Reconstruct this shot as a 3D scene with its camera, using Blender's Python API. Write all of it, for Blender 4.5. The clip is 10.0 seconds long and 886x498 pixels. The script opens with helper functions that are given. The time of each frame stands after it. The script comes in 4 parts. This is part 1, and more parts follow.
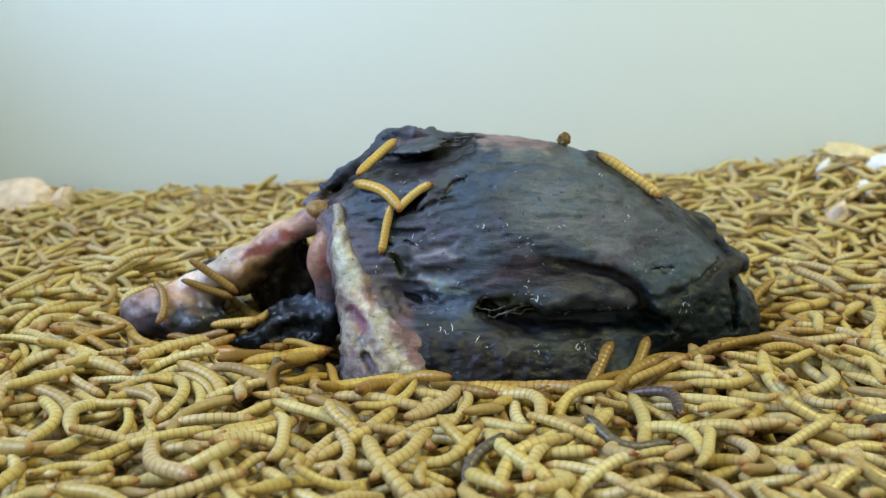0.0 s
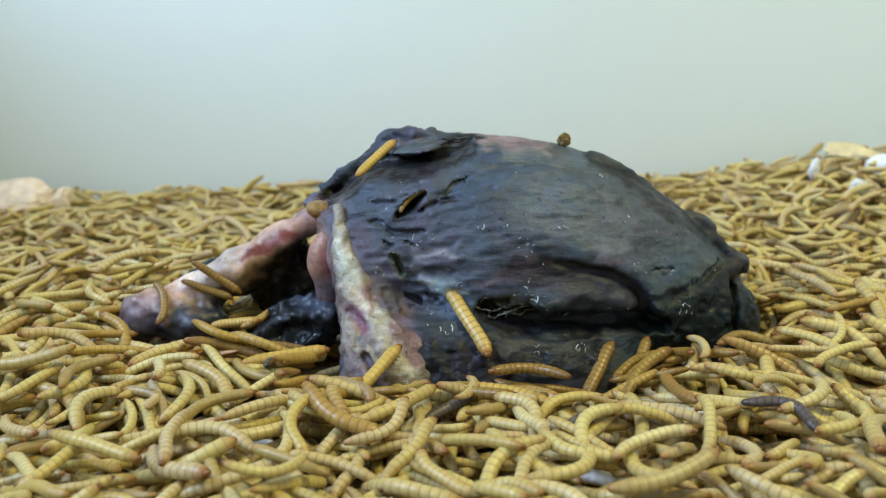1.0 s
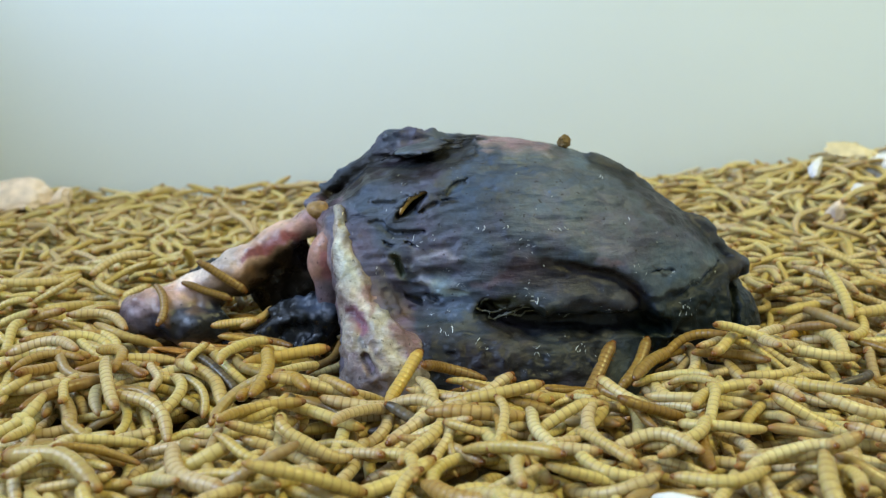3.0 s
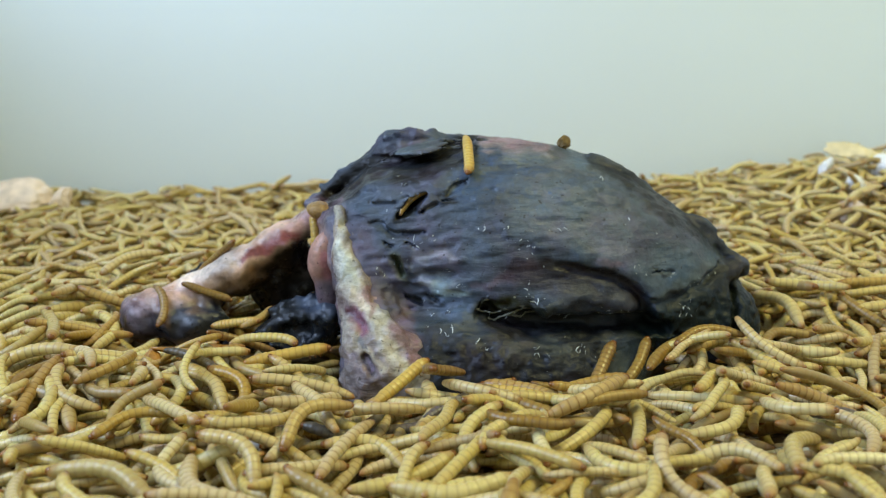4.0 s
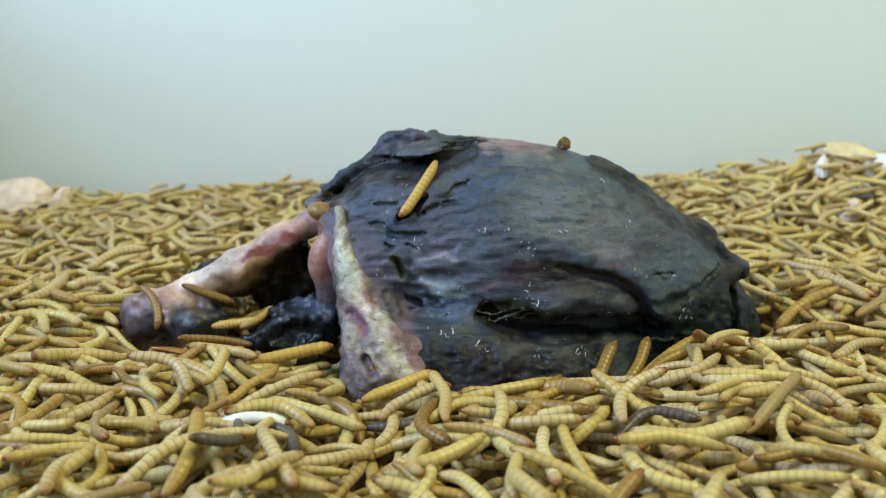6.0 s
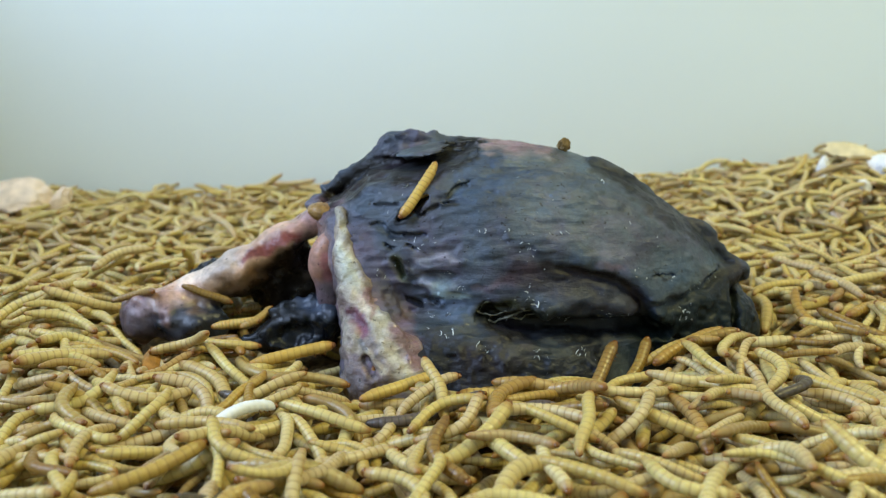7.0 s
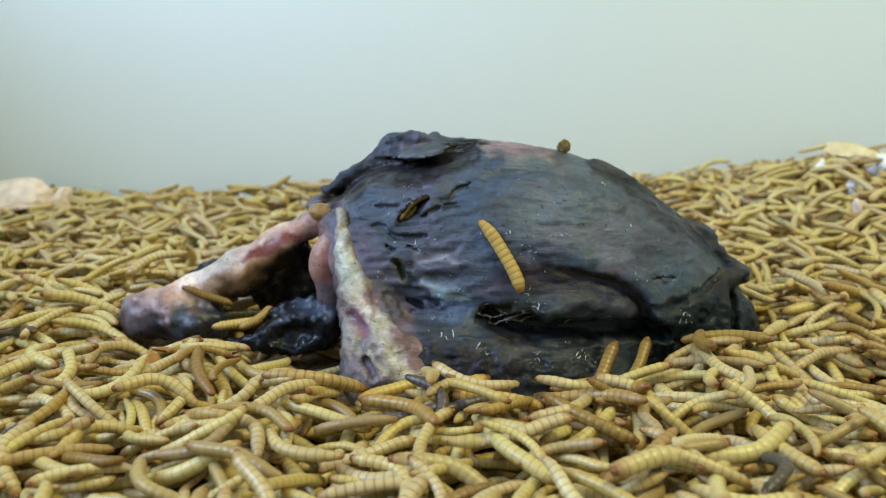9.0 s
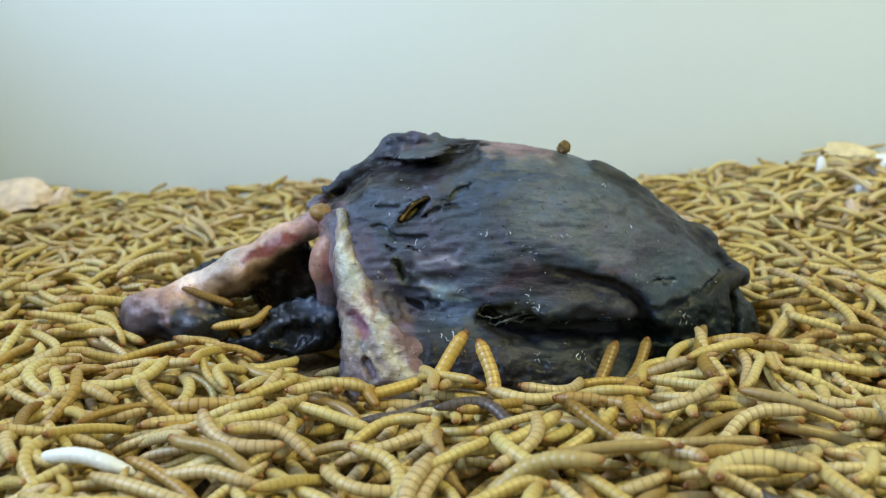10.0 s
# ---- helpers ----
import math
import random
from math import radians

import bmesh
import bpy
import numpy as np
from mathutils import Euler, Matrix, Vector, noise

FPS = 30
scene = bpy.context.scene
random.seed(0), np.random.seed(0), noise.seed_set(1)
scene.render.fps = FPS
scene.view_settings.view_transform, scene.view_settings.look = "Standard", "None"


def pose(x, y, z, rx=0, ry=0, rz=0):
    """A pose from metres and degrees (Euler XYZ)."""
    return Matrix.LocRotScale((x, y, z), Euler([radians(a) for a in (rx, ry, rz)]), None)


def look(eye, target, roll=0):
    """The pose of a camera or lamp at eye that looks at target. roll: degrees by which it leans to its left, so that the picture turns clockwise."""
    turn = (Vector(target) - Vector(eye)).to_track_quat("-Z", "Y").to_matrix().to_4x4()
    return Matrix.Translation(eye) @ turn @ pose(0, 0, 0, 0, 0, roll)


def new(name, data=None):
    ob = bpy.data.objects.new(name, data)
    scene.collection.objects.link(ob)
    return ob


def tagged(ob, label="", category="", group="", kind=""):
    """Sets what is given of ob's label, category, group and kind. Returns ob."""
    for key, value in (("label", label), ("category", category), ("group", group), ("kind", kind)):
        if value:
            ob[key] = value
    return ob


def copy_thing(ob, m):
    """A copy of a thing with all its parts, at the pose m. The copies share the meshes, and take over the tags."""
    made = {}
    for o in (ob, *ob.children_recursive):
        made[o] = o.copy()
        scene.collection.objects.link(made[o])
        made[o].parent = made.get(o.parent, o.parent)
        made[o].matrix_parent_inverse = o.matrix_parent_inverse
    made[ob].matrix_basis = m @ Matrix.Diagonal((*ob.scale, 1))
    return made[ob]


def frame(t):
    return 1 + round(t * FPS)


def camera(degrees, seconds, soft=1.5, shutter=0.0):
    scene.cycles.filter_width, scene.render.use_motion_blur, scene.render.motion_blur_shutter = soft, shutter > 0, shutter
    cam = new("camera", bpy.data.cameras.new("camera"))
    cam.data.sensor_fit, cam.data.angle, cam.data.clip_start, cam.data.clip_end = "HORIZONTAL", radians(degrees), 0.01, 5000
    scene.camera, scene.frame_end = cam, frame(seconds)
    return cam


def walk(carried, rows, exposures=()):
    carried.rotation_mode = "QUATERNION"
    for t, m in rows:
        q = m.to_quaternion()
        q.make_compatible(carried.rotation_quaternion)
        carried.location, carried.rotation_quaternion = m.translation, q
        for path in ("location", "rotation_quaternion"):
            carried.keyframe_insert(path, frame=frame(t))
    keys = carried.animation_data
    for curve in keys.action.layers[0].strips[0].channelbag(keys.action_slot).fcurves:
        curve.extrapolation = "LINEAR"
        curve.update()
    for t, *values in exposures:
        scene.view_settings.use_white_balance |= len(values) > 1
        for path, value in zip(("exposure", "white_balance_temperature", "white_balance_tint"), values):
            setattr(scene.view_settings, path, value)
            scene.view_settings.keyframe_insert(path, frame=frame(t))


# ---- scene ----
cam = camera(50, 10.0, soft=1.2)
cam.data.dof.use_dof, cam.data.dof.focus_distance, cam.data.dof.aperture_fstop = True, 0.295, 15
EYE = (0.0, 0.0, 0.12)
walk(cam, [(0.0, pose(*EYE, 75.3, 0, 0)), (10.0, pose(*EYE, 75.3, 0, 0))], exposures=((0.0, 0.0), (10.0, 0.0)))

# ---- light ----
world = bpy.data.worlds.new("world")
scene.world = world
world.use_nodes = True
world.node_tree.nodes["Background"].inputs[0].default_value = (0.78, 0.91, 1.0, 1)
world.node_tree.nodes["Background"].inputs[1].default_value = 0.245


def area_lamp(name, at, to, size, power, colour):
    data = bpy.data.lights.new(name, "AREA")
    data.shape, data.size, data.size_y = "RECTANGLE", size[0], size[1]
    data.energy, data.color = power, colour
    lamp = new(name, data)
    lamp.matrix_world = look(at, to)
    return lamp


area_lamp("window_light", (-0.62, 0.17, 0.53), (-0.18, 0.46, 0.03), (0.6, 0.5), 11.4, (0.51, 0.675, 1.0))
area_lamp("ceiling_lamp_light", (0.42, 0.17, 0.88), (0.14, 0.36, 0.0), (0.24, 0.24), 5.6, (1.0, 0.94, 0.40))

# ---- materials ----


class Nodes:
    """A short way to write a node tree."""

    def __init__(self, name):
        self.mat = bpy.data.materials.new(name)
        self.mat.use_nodes = True
        self.tree = self.mat.node_tree
        self.shader = self.tree.nodes["Principled BSDF"]

    def node(self, kind, **values):
        n = self.tree.nodes.new(kind)
        for key, value in values.items():
            key = key.replace("_", " ")
            if key in n.inputs:
                self.put(n.inputs[key], value)
        return n

    def put(self, socket, value):
        if isinstance(value, bpy.types.NodeSocket):
            self.tree.links.new(value, socket)
        elif isinstance(value, (tuple, list)) and len(value) == 3 and socket.type == "RGBA":
            socket.default_value = (*value, 1)
        else:
            socket.default_value = value

    def set(self, **values):
        for key, value in values.items():
            self.put(self.shader.inputs[key.replace("_", " ")], value)

    def coords(self, scale=(1, 1, 1), turn=(0, 0, 0)):
        c = self.node("ShaderNodeTexCoord")
        m = self.node("ShaderNodeMapping", Vector=c.outputs["Object"], Scale=scale, Rotation=turn)
        return m.outputs[0]

    def noise(self, vector, scale, detail=4.0, rough=0.55, twist=0.0):
        return self.node("ShaderNodeTexNoise", Vector=vector, Scale=scale, Detail=detail, Roughness=rough, Distortion=twist).outputs["Fac"]

    def ramp(self, value, *stops):
        r = self.node("ShaderNodeValToRGB", Fac=value)
        ramp = r.color_ramp
        while len(ramp.elements) < len(stops):
            ramp.elements.new(0.5)
        for e, (at, colour) in zip(ramp.elements, stops):
            e.position = at
            e.color = (*colour, 1) if isinstance(colour, tuple) else (colour, colour, colour, 1)
        return r.outputs["Color"]

    def mix(self, factor, a, b, blend="MIX"):
        m = self.tree.nodes.new("ShaderNodeMix")
        m.data_type, m.blend_type = "RGBA", blend
        self.put(m.inputs[0], factor), self.put(m.inputs[6], a), self.put(m.inputs[7], b)
        return m.outputs[2]

    def math(self, op, a, b=0.0, c=0.0):
        m = self.tree.nodes.new("ShaderNodeMath")
        m.operation = op
        self.put(m.inputs[0], a), self.put(m.inputs[1], b), self.put(m.inputs[2], c)
        return m.outputs[0]

    def attribute(self, name):
        a = self.tree.nodes.new("ShaderNodeAttribute")
        a.attribute_name = name
        return a

    def bump(self, height, strength, distance):
        b = self.node("ShaderNodeBump", Strength=strength, Distance=distance, Height=height)
        self.put(self.shader.inputs["Normal"], b.outputs[0])


def plastic_material():
    n = Nodes("white_plastic")
    v = n.coords()
    stain = n.ramp(n.noise(v, 9, 5), (0.35, 0.0), (0.75, 1.0))
    base = n.mix(n.math("MULTIPLY", stain, 0.12), (0.74, 0.80, 0.78), (0.67, 0.70, 0.64))
    n.set(Base_Color=base, Roughness=0.45)
    n.bump(n.noise(v, 300, 2), 0.05, 0.0004)
    return n.mat


def bran_material():
    n = Nodes("bran")
    v = n.coords()
    c = n.ramp(n.noise(v, 420, 5), (0.3, (0.07, 0.04, 0.012)), (0.55, (0.19, 0.12, 0.04)), (0.8, (0.34, 0.24, 0.10)))
    n.set(Base_Color=c, Roughness=0.9)
    n.bump(n.noise(v, 700, 4), 0.8, 0.001)
    return n.mat


def worm_material(name, single, pale=(0.67, 0.565, 0.225), band=(0.30, 0.185, 0.065), tip=(0.30, 0.125, 0.025), vary=1.0):
    """Banded larva skin; single: each larva is an object, else a loose island of one mesh."""
    n = Nodes(name)
    v = n.coords()
    if single:
        rnd = n.tree.nodes.new("ShaderNodeObjectInfo").outputs["Random"]
    else:
        rnd = n.tree.nodes.new("ShaderNodeNewGeometry").outputs["Random Per Island"]
    second = n.math("FRACT", n.math("MULTIPLY", rnd, 17.31))
    along = n.attribute("along").outputs["Fac"]
    wave = n.math("FRACT", n.math("MULTIPLY", along, 13.0))
    edge = n.ramp(wave, (0.0, 1.0), (0.10, 0.55), (0.22, 0.0), (0.90, 0.0), (1.0, 1.0))
    blot = n.ramp(n.noise(v, 150, 5, 0.65), (0.38, 0.0), (0.72, 1.0))
    third = n.math("FRACT", n.math("MULTIPLY", rnd, 91.7))
    skin = n.mix(rnd, pale, (pale[0] * 0.86, pale[1] * 0.77, pale[2] * 0.55))
    skin = n.mix(n.ramp(third, (0.50, 0.0), (0.92, 0.85 * vary)), skin, (pale[0] * 0.86, pale[1] * 0.79, pale[2] * 1.10))
    skin = n.mix(n.ramp(second, (0.84, 0.0), (0.99, 0.8)), skin, (pale[0] * 0.42, pale[1] * 0.34, pale[2] * 0.36))
    skin = n.mix(n.ramp(second, (0.0, 0.6), (0.20, 0.0)), skin, (min(1, pale[0] * 1.12), min(1, pale[1] * 1.16), pale[2] * 1.75))
    skin = n.mix(n.math("MULTIPLY", blot, 0.4), skin, band)
    skin = n.mix(n.math("MULTIPLY", edge, n.ramp(third, (0.0, 0.45), (1.0, 0.95))), skin, band)
    ends = n.ramp(along, (0.0, 0.9), (0.10, 0.1), (0.5, 0.0), (0.93, 0.12), (1.0, 0.9))
    skin = n.mix(ends, skin, tip)
    n.set(Base_Color=skin, Roughness=n.ramp(blot, (0.0, 0.27), (1.0, 0.46)), Specular_IOR_Level=0.45, Subsurface_Weight=0.25, Subsurface_Radius=(1.0, 0.6, 0.25), Subsurface_Scale=0.0012)
    n.bump(n.noise(v, 900, 3), 0.15, 0.0003)
    return n.mat


def plain_material(name, colour, rough, spread=0.25, scale=300, bump=0.2):
    n = Nodes(name)
    v = n.coords()
    f = n.noise(v, scale, 5)
    dark = tuple(c * (1 - spread) for c in colour)
    light = tuple(min(1, c * (1 + spread)) for c in colour)
    n.set(Base_Color=n.ramp(f, (0.3, dark), (0.7, light)), Roughness=rough)
    n.bump(n.noise(v, scale * 2, 4), bump, 0.0006)
    return n.mat


def meat_material(name, fibre_turn=14, streak=0.30, gloss=(0.36, 0.58), relief=0.42, tint=1.0, coat=0.7, cloudy=(0.50, 1.55), drop=340, blotch=0.35, wet_below=0.05):
    """Wet flesh, its colours ('flesh', some with painted shade and sheen) laid on the mesh; fibres run along x, turned
    about y.
    """
    n = Nodes(name)
    fibre = n.coords((1.0, 1.0, 3.6), (0, radians(fibre_turn), 0))
    v = n.coords()
    grain = n.noise(fibre, 80, 6, 0.62, 0.9)
    thread = n.noise(n.coords((0.45, 1.0, 3.0), (0, radians(fibre_turn), 0)), 420, 5, 0.65, 0.8)
    cloud = n.noise(v, 60, 5, 0.6)
    fine = n.noise(v, 620, 4, 0.6)
    base = n.attribute("flesh").outputs["Color"]
    base = n.mix(1.0, base, n.ramp(cloud, (0.30, cloudy[0]), (0.72, cloudy[1])), "MULTIPLY")
    hue = n.ramp(n.noise(v, 34, 5, 0.65), (0.34, (1.22, 0.92, 1.12)), (0.50, (0.95, 1.0, 1.02)), (0.66, (0.72, 0.98, 1.22)))
    base = n.mix(tint, base, n.mix(1.0, base, hue, "MULTIPLY"))
    base = n.mix(streak, base, n.mix(1.0, base, n.ramp(grain, (0.36, 0.35), (0.66, 1.25)), "MULTIPLY"))
    base = n.mix(0.35, base, n.mix(1.0, base, n.ramp(fine, (0.35, 0.55), (0.65, 1.25)), "MULTIPLY"))
    mottle = n.noise(v, 210, 5, 0.7)
    base = n.mix(blotch, base, n.mix(1.0, base, n.ramp(mottle, (0.34, 0.45), (0.62, 1.30)), "MULTIPLY"))
    speck = n.ramp(n.noise(v, 1100, 2), (0.70, 0.0), (0.74, 1.0))
    base = n.mix(n.math("MULTIPLY", speck, 0.16), base, (0.40, 0.43, 0.42))
    pit = n.ramp(n.noise(v, 560, 2), (0.68, 0.0), (0.71, 1.0))
    base = n.mix(n.math("MULTIPLY", pit, 0.75), base, (0.012, 0.011, 0.012))
    wet = n.ramp(n.math("ADD", base, 0.0), (wet_below * 0.25, 0.80), (wet_below, 1.0))
    rough = n.math("MULTIPLY", n.ramp(n.noise(v, 190, 4), (0.3, gloss[0]), (0.7, gloss[1])), wet)
    n.set(Base_Color=base, Roughness=rough, Specular_IOR_Level=n.ramp(n.math("ADD", base, 0.0), (0.0, 0.14), (wet_below, 0.42)), Coat_Weight=n.ramp(n.noise(v, drop, 3), (0.54, 0.0), (0.64, coat)), Coat_Roughness=0.10)
    drops = n.node("ShaderNodeBump", Strength=0.6, Distance=0.0010, Height=n.noise(v, 420, 4, 0.65))
    n.put(n.shader.inputs["Coat Normal"], drops.outputs[0])
    height = n.math("ADD", n.math("MULTIPLY", grain, 0.9), n.math("ADD", n.math("MULTIPLY", thread, 0.40), n.math("MULTIPLY", fine, 0.55)))
    n.bump(height, relief, 0.0013)
    return n.mat


PLASTIC = plastic_material()
BRAN = bran_material()
WORM = worm_material("larva_skin", True)
WORM_MASS = worm_material("larva_skin_mass", False)
WORM_WHITE = plain_material("moulted_larva_skin", (0.80, 0.80, 0.76), 0.35, 0.06, 300, 0.1)
WORM_DARK = worm_material("dead_larva_skin", True, (0.15, 0.125, 0.085), (0.04, 0.03, 0.02), (0.03, 0.02, 0.01))
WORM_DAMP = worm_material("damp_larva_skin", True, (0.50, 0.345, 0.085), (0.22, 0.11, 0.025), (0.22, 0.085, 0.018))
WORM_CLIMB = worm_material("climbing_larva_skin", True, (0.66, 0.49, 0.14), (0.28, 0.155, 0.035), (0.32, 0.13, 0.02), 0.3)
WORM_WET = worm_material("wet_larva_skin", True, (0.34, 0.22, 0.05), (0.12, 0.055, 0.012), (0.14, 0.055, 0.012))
HEAD = plain_material("larva_head", (0.20, 0.075, 0.015), 0.25, 0.2, 500, 0.05)
FLESH = meat_material("dark_flesh", streak=0.2, relief=0.45, gloss=(0.38, 0.60), coat=0.3, cloudy=(0.62, 1.34), drop=900)
FAT = meat_material("fat_and_sinew", 75, 0.35, (0.22, 0.45), 0.7, 0.5, coat=0.8, cloudy=(0.55, 1.25), drop=700, blotch=0.6)
SKIN = meat_material("black_skin", 20, 0.3, (0.24, 0.44), 0.35, coat=0.5)
SHANK_SKIN = meat_material("shank_flesh", -30, 0.2, (0.25, 0.45), 0.3, 0.3)
FILM = plain_material("dried_film", (0.62, 0.68, 0.72), 0.18, 0.2, 900, 0.2)
STRAND = plain_material("pale_sinew", (0.13, 0.13, 0.09), 0.3, 0.35, 700, 0.3)
SLAB = plain_material("yellow_crust", (0.66, 0.55, 0.32), 0.7, 0.2, 120, 0.4)
CHIP = plain_material("pale_chip", (0.76, 0.61, 0.48), 0.7, 0.25, 120, 0.4)
SHELL = plain_material("white_shell", (0.80, 0.80, 0.80), 0.5, 0.12, 150, 0.2)
PELLET = plain_material("brown_pellet", (0.16, 0.095, 0.02), 0.6, 0.4, 600, 0.5)
HUSK = plain_material("shed_skin", (0.36, 0.17, 0.035), 0.25, 0.4, 300, 0.4)
FLY = plain_material("fly_black", (0.10, 0.10, 0.10), 0.4, 0.2, 800, 0.1)
FLY_WING = plain_material("fly_wing", (0.22, 0.22, 0.22), 0.3, 0.2, 800, 0.1)

# ---- building helpers ----


def part(name, bm, material, parent=None, label=""):
    """Links a bmesh, or a mesh, as one mesh object under a thing."""
    if isinstance(bm, bmesh.types.BMesh):
        mesh = bpy.data.meshes.new(name)
        bm.to_mesh(mesh)
        bm.free()
    else:
        mesh = bm
    if not mesh.materials:
        mesh.materials.append(material)
    ob = new(name, mesh)
    ob.parent = parent
    if label:
        tagged(ob, label)
    return ob


def smooth_mesh(name, verts, faces, **attributes):
    mesh = bpy.data.meshes.new(name)
    mesh.from_pydata([tuple(v) for v in verts], [], [tuple(f) for f in faces])
    mesh.polygons.foreach_set("use_smooth", [True] * len(mesh.polygons))
    for key, values in attributes.items():
        if np.ndim(values) == 2:
            rgba = np.concatenate([values, np.ones((len(values), 1))], 1).astype(np.float32)
            mesh.attributes.new(key, "FLOAT_COLOR", "POINT").data.foreach_set("color", rgba.ravel())
            continue
        mesh.attributes.new(key, "FLOAT", "POINT").data.foreach_set("value", np.asarray(values, np.float32))
    mesh.update()
    return mesh


LATTICE = np.random.RandomState(7).rand(32, 32, 32)


def value_noise(p, size):
    """Smooth noise of -1 to 1 at points p, with lumps of that size in metres."""
    q = p / size
    i = np.floor(q).astype(int)
    f = q - i
    f = f * f * (3 - 2 * f)
    out = 0.0
    for dx in (0, 1):
        for dy in (0, 1):
            for dz in (0, 1):
                w = (f[..., 0] if dx else 1 - f[..., 0]) * (f[..., 1] if dy else 1 - f[..., 1]) * (f[..., 2] if dz else 1 - f[..., 2])
                out = out + w * LATTICE[(i[..., 0] + dx) % 32, (i[..., 1] + dy) % 32, (i[..., 2] + dz) % 32]
    return out * 2 - 1


def blend(a, b, k):
    h = np.clip(0.5 + 0.5 * (b - a) / k, 0, 1)
    return b * (1 - h) + a * h - k * h * (1 - h)


def carve(a, b, k):
    """a with b cut out of it."""
    return -blend(-a, b, k)


def ellipsoid(p, centre, radii, tilt=0.0, turn=0.0):
    """tilt: degrees about y, turn: about z."""
    m = np.array(Euler((0, radians(tilt), radians(turn))).to_matrix())
    q = (p - np.array(centre)) @ m
    r = np.array(radii)
    k0 = np.sqrt(((q / r) ** 2).sum(-1)) + 1e-9
    k1 = np.sqrt(((q / r ** 2) ** 2).sum(-1)) + 1e-9
    return k0 * (k0 - 1) / k1


def chain(p, knots):
    """A tube through knots (x, y, z, radius)."""
    out = None
    for a, b in zip(knots, knots[1:]):
        pa, pb = np.array(a[:3]), np.array(b[:3])
        ab = pb - pa
        t = np.clip(((p - pa) @ ab) / (ab @ ab), 0, 1)
        d = np.linalg.norm(p - pa - t[..., None] * ab, axis=-1) - (a[3] + (b[3] - a[3]) * t)
        out = d if out is None else np.minimum(out, d)
    return out


def skin_of(field, low, high, step):
    """The surface of a distance field within a box, as vertices and quads."""
    low, high = np.array(low), np.array(high)
    n = np.ceil((high - low) / step).astype(int) + 1
    axes = [low[k] + step * np.arange(n[k]) for k in range(3)]
    # a coarse pass finds where the surface runs, and the field is worked out in full only there
    coarse = [np.arange(0, n[k] + 3, 3) for k in range(3)]
    grid = np.stack(np.meshgrid(*[low[k] + step * coarse[k] for k in range(3)], indexing="ij"), -1)
    rough = field(grid)
    pick = [np.clip((np.arange(n[k]) + 1) // 3, 0, len(coarse[k]) - 1) for k in range(3)]
    d = rough[np.ix_(*pick)].astype(np.float32)
    close = np.argwhere(np.abs(d) < step * 6)
    d[close[:, 0], close[:, 1], close[:, 2]] = field(low + step * close)
    inside = d < 0
    total = np.zeros(n - 1, int)
    corners = [(a, b, c) for a in (0, 1) for b in (0, 1) for c in (0, 1)]
    for a, b, c in corners:
        total += inside[a:n[0] - 1 + a, b:n[1] - 1 + b, c:n[2] - 1 + c]
    cells = (total > 0) & (total < 8)
    index = -np.ones(n - 1, int)
    index[cells] = np.arange(cells.sum())
    where = np.argwhere(cells)
    verts = low + step * (where + 0.5)
    for _ in range(2):
        e = step * 0.5
        f0 = field(verts)
        grad = np.stack([(field(verts + np.eye(3)[k] * e) - f0) / e for k in range(3)], -1)
        size = (grad ** 2).sum(-1)[..., None] + 0.05
        verts = verts - np.clip(f0[..., None] * grad / size, -step * 0.6, step * 0.6)
    quads = []
    for axis in range(3):
        u, v = [(1, 2), (2, 0), (0, 1)][axis]
        s0 = [slice(None)] * 3
        s1 = [slice(None)] * 3
        s0[axis], s1[axis] = slice(0, -1), slice(1, None)
        a, b = inside[tuple(s0)], inside[tuple(s1)]
        for flip in (False, True):
            hits = np.argwhere((a & ~b) if not flip else (~a & b))
            ok = (hits[:, u] > 0) & (hits[:, v] > 0) & (hits[:, u] < n[u] - 1) & (hits[:, v] < n[v] - 1)
            hits = hits[ok]
            ring = []
            for du, dv in ((-1, -1), (0, -1), (0, 0), (-1, 0)):
                h = hits.copy()
                h[:, u] += du
                h[:, v] += dv
                ring.append(index[h[:, 0], h[:, 1], h[:, 2]])
            q = np.stack(ring, -1)
            quads.append(q[:, ::-1] if flip else q)
    return verts, np.concatenate(quads)


# ---- the bin ----
FLOOR_Z, WALL_Y = -0.030, 0.605


def slab(name, low, high, material, label, kind="structure", round_by=0.0015):
    bm = bmesh.new()
    bmesh.ops.create_cube(bm, size=1)
    for v in bm.verts:
        v.co = [low[k] + (v.co[k] + 0.5) * (high[k] - low[k]) for k in range(3)]
    bmesh.ops.bevel(bm, geom=bm.edges[:], offset=round_by, segments=2, affect="EDGES")
    return tagged(part(name, bm, material), label, kind=kind)


slab("wall_north", (-0.374, WALL_Y, FLOOR_Z), (0.374, WALL_Y + 0.005, 0.24), PLASTIC, "smooth white plastic back wall of the rearing bin")
slab("wall_south", (-0.374, -0.165, FLOOR_Z), (0.374, -0.16, 0.24), PLASTIC, "smooth white plastic front wall of the bin")
slab("wall_west", (-0.38, -0.165, FLOOR_Z), (-0.3745, WALL_Y + 0.005, 0.24), PLASTIC, "smooth white plastic side wall of the bin")
slab("wall_east", (0.3745, -0.165, FLOOR_Z), (0.38, WALL_Y + 0.005, 0.24), PLASTIC, "smooth white plastic side wall of the bin")
slab("floor", (-0.38, -0.165, FLOOR_Z - 0.006), (0.38, WALL_Y + 0.005, FLOOR_Z - 0.0005), PLASTIC, "white plastic bottom of the rearing bin")


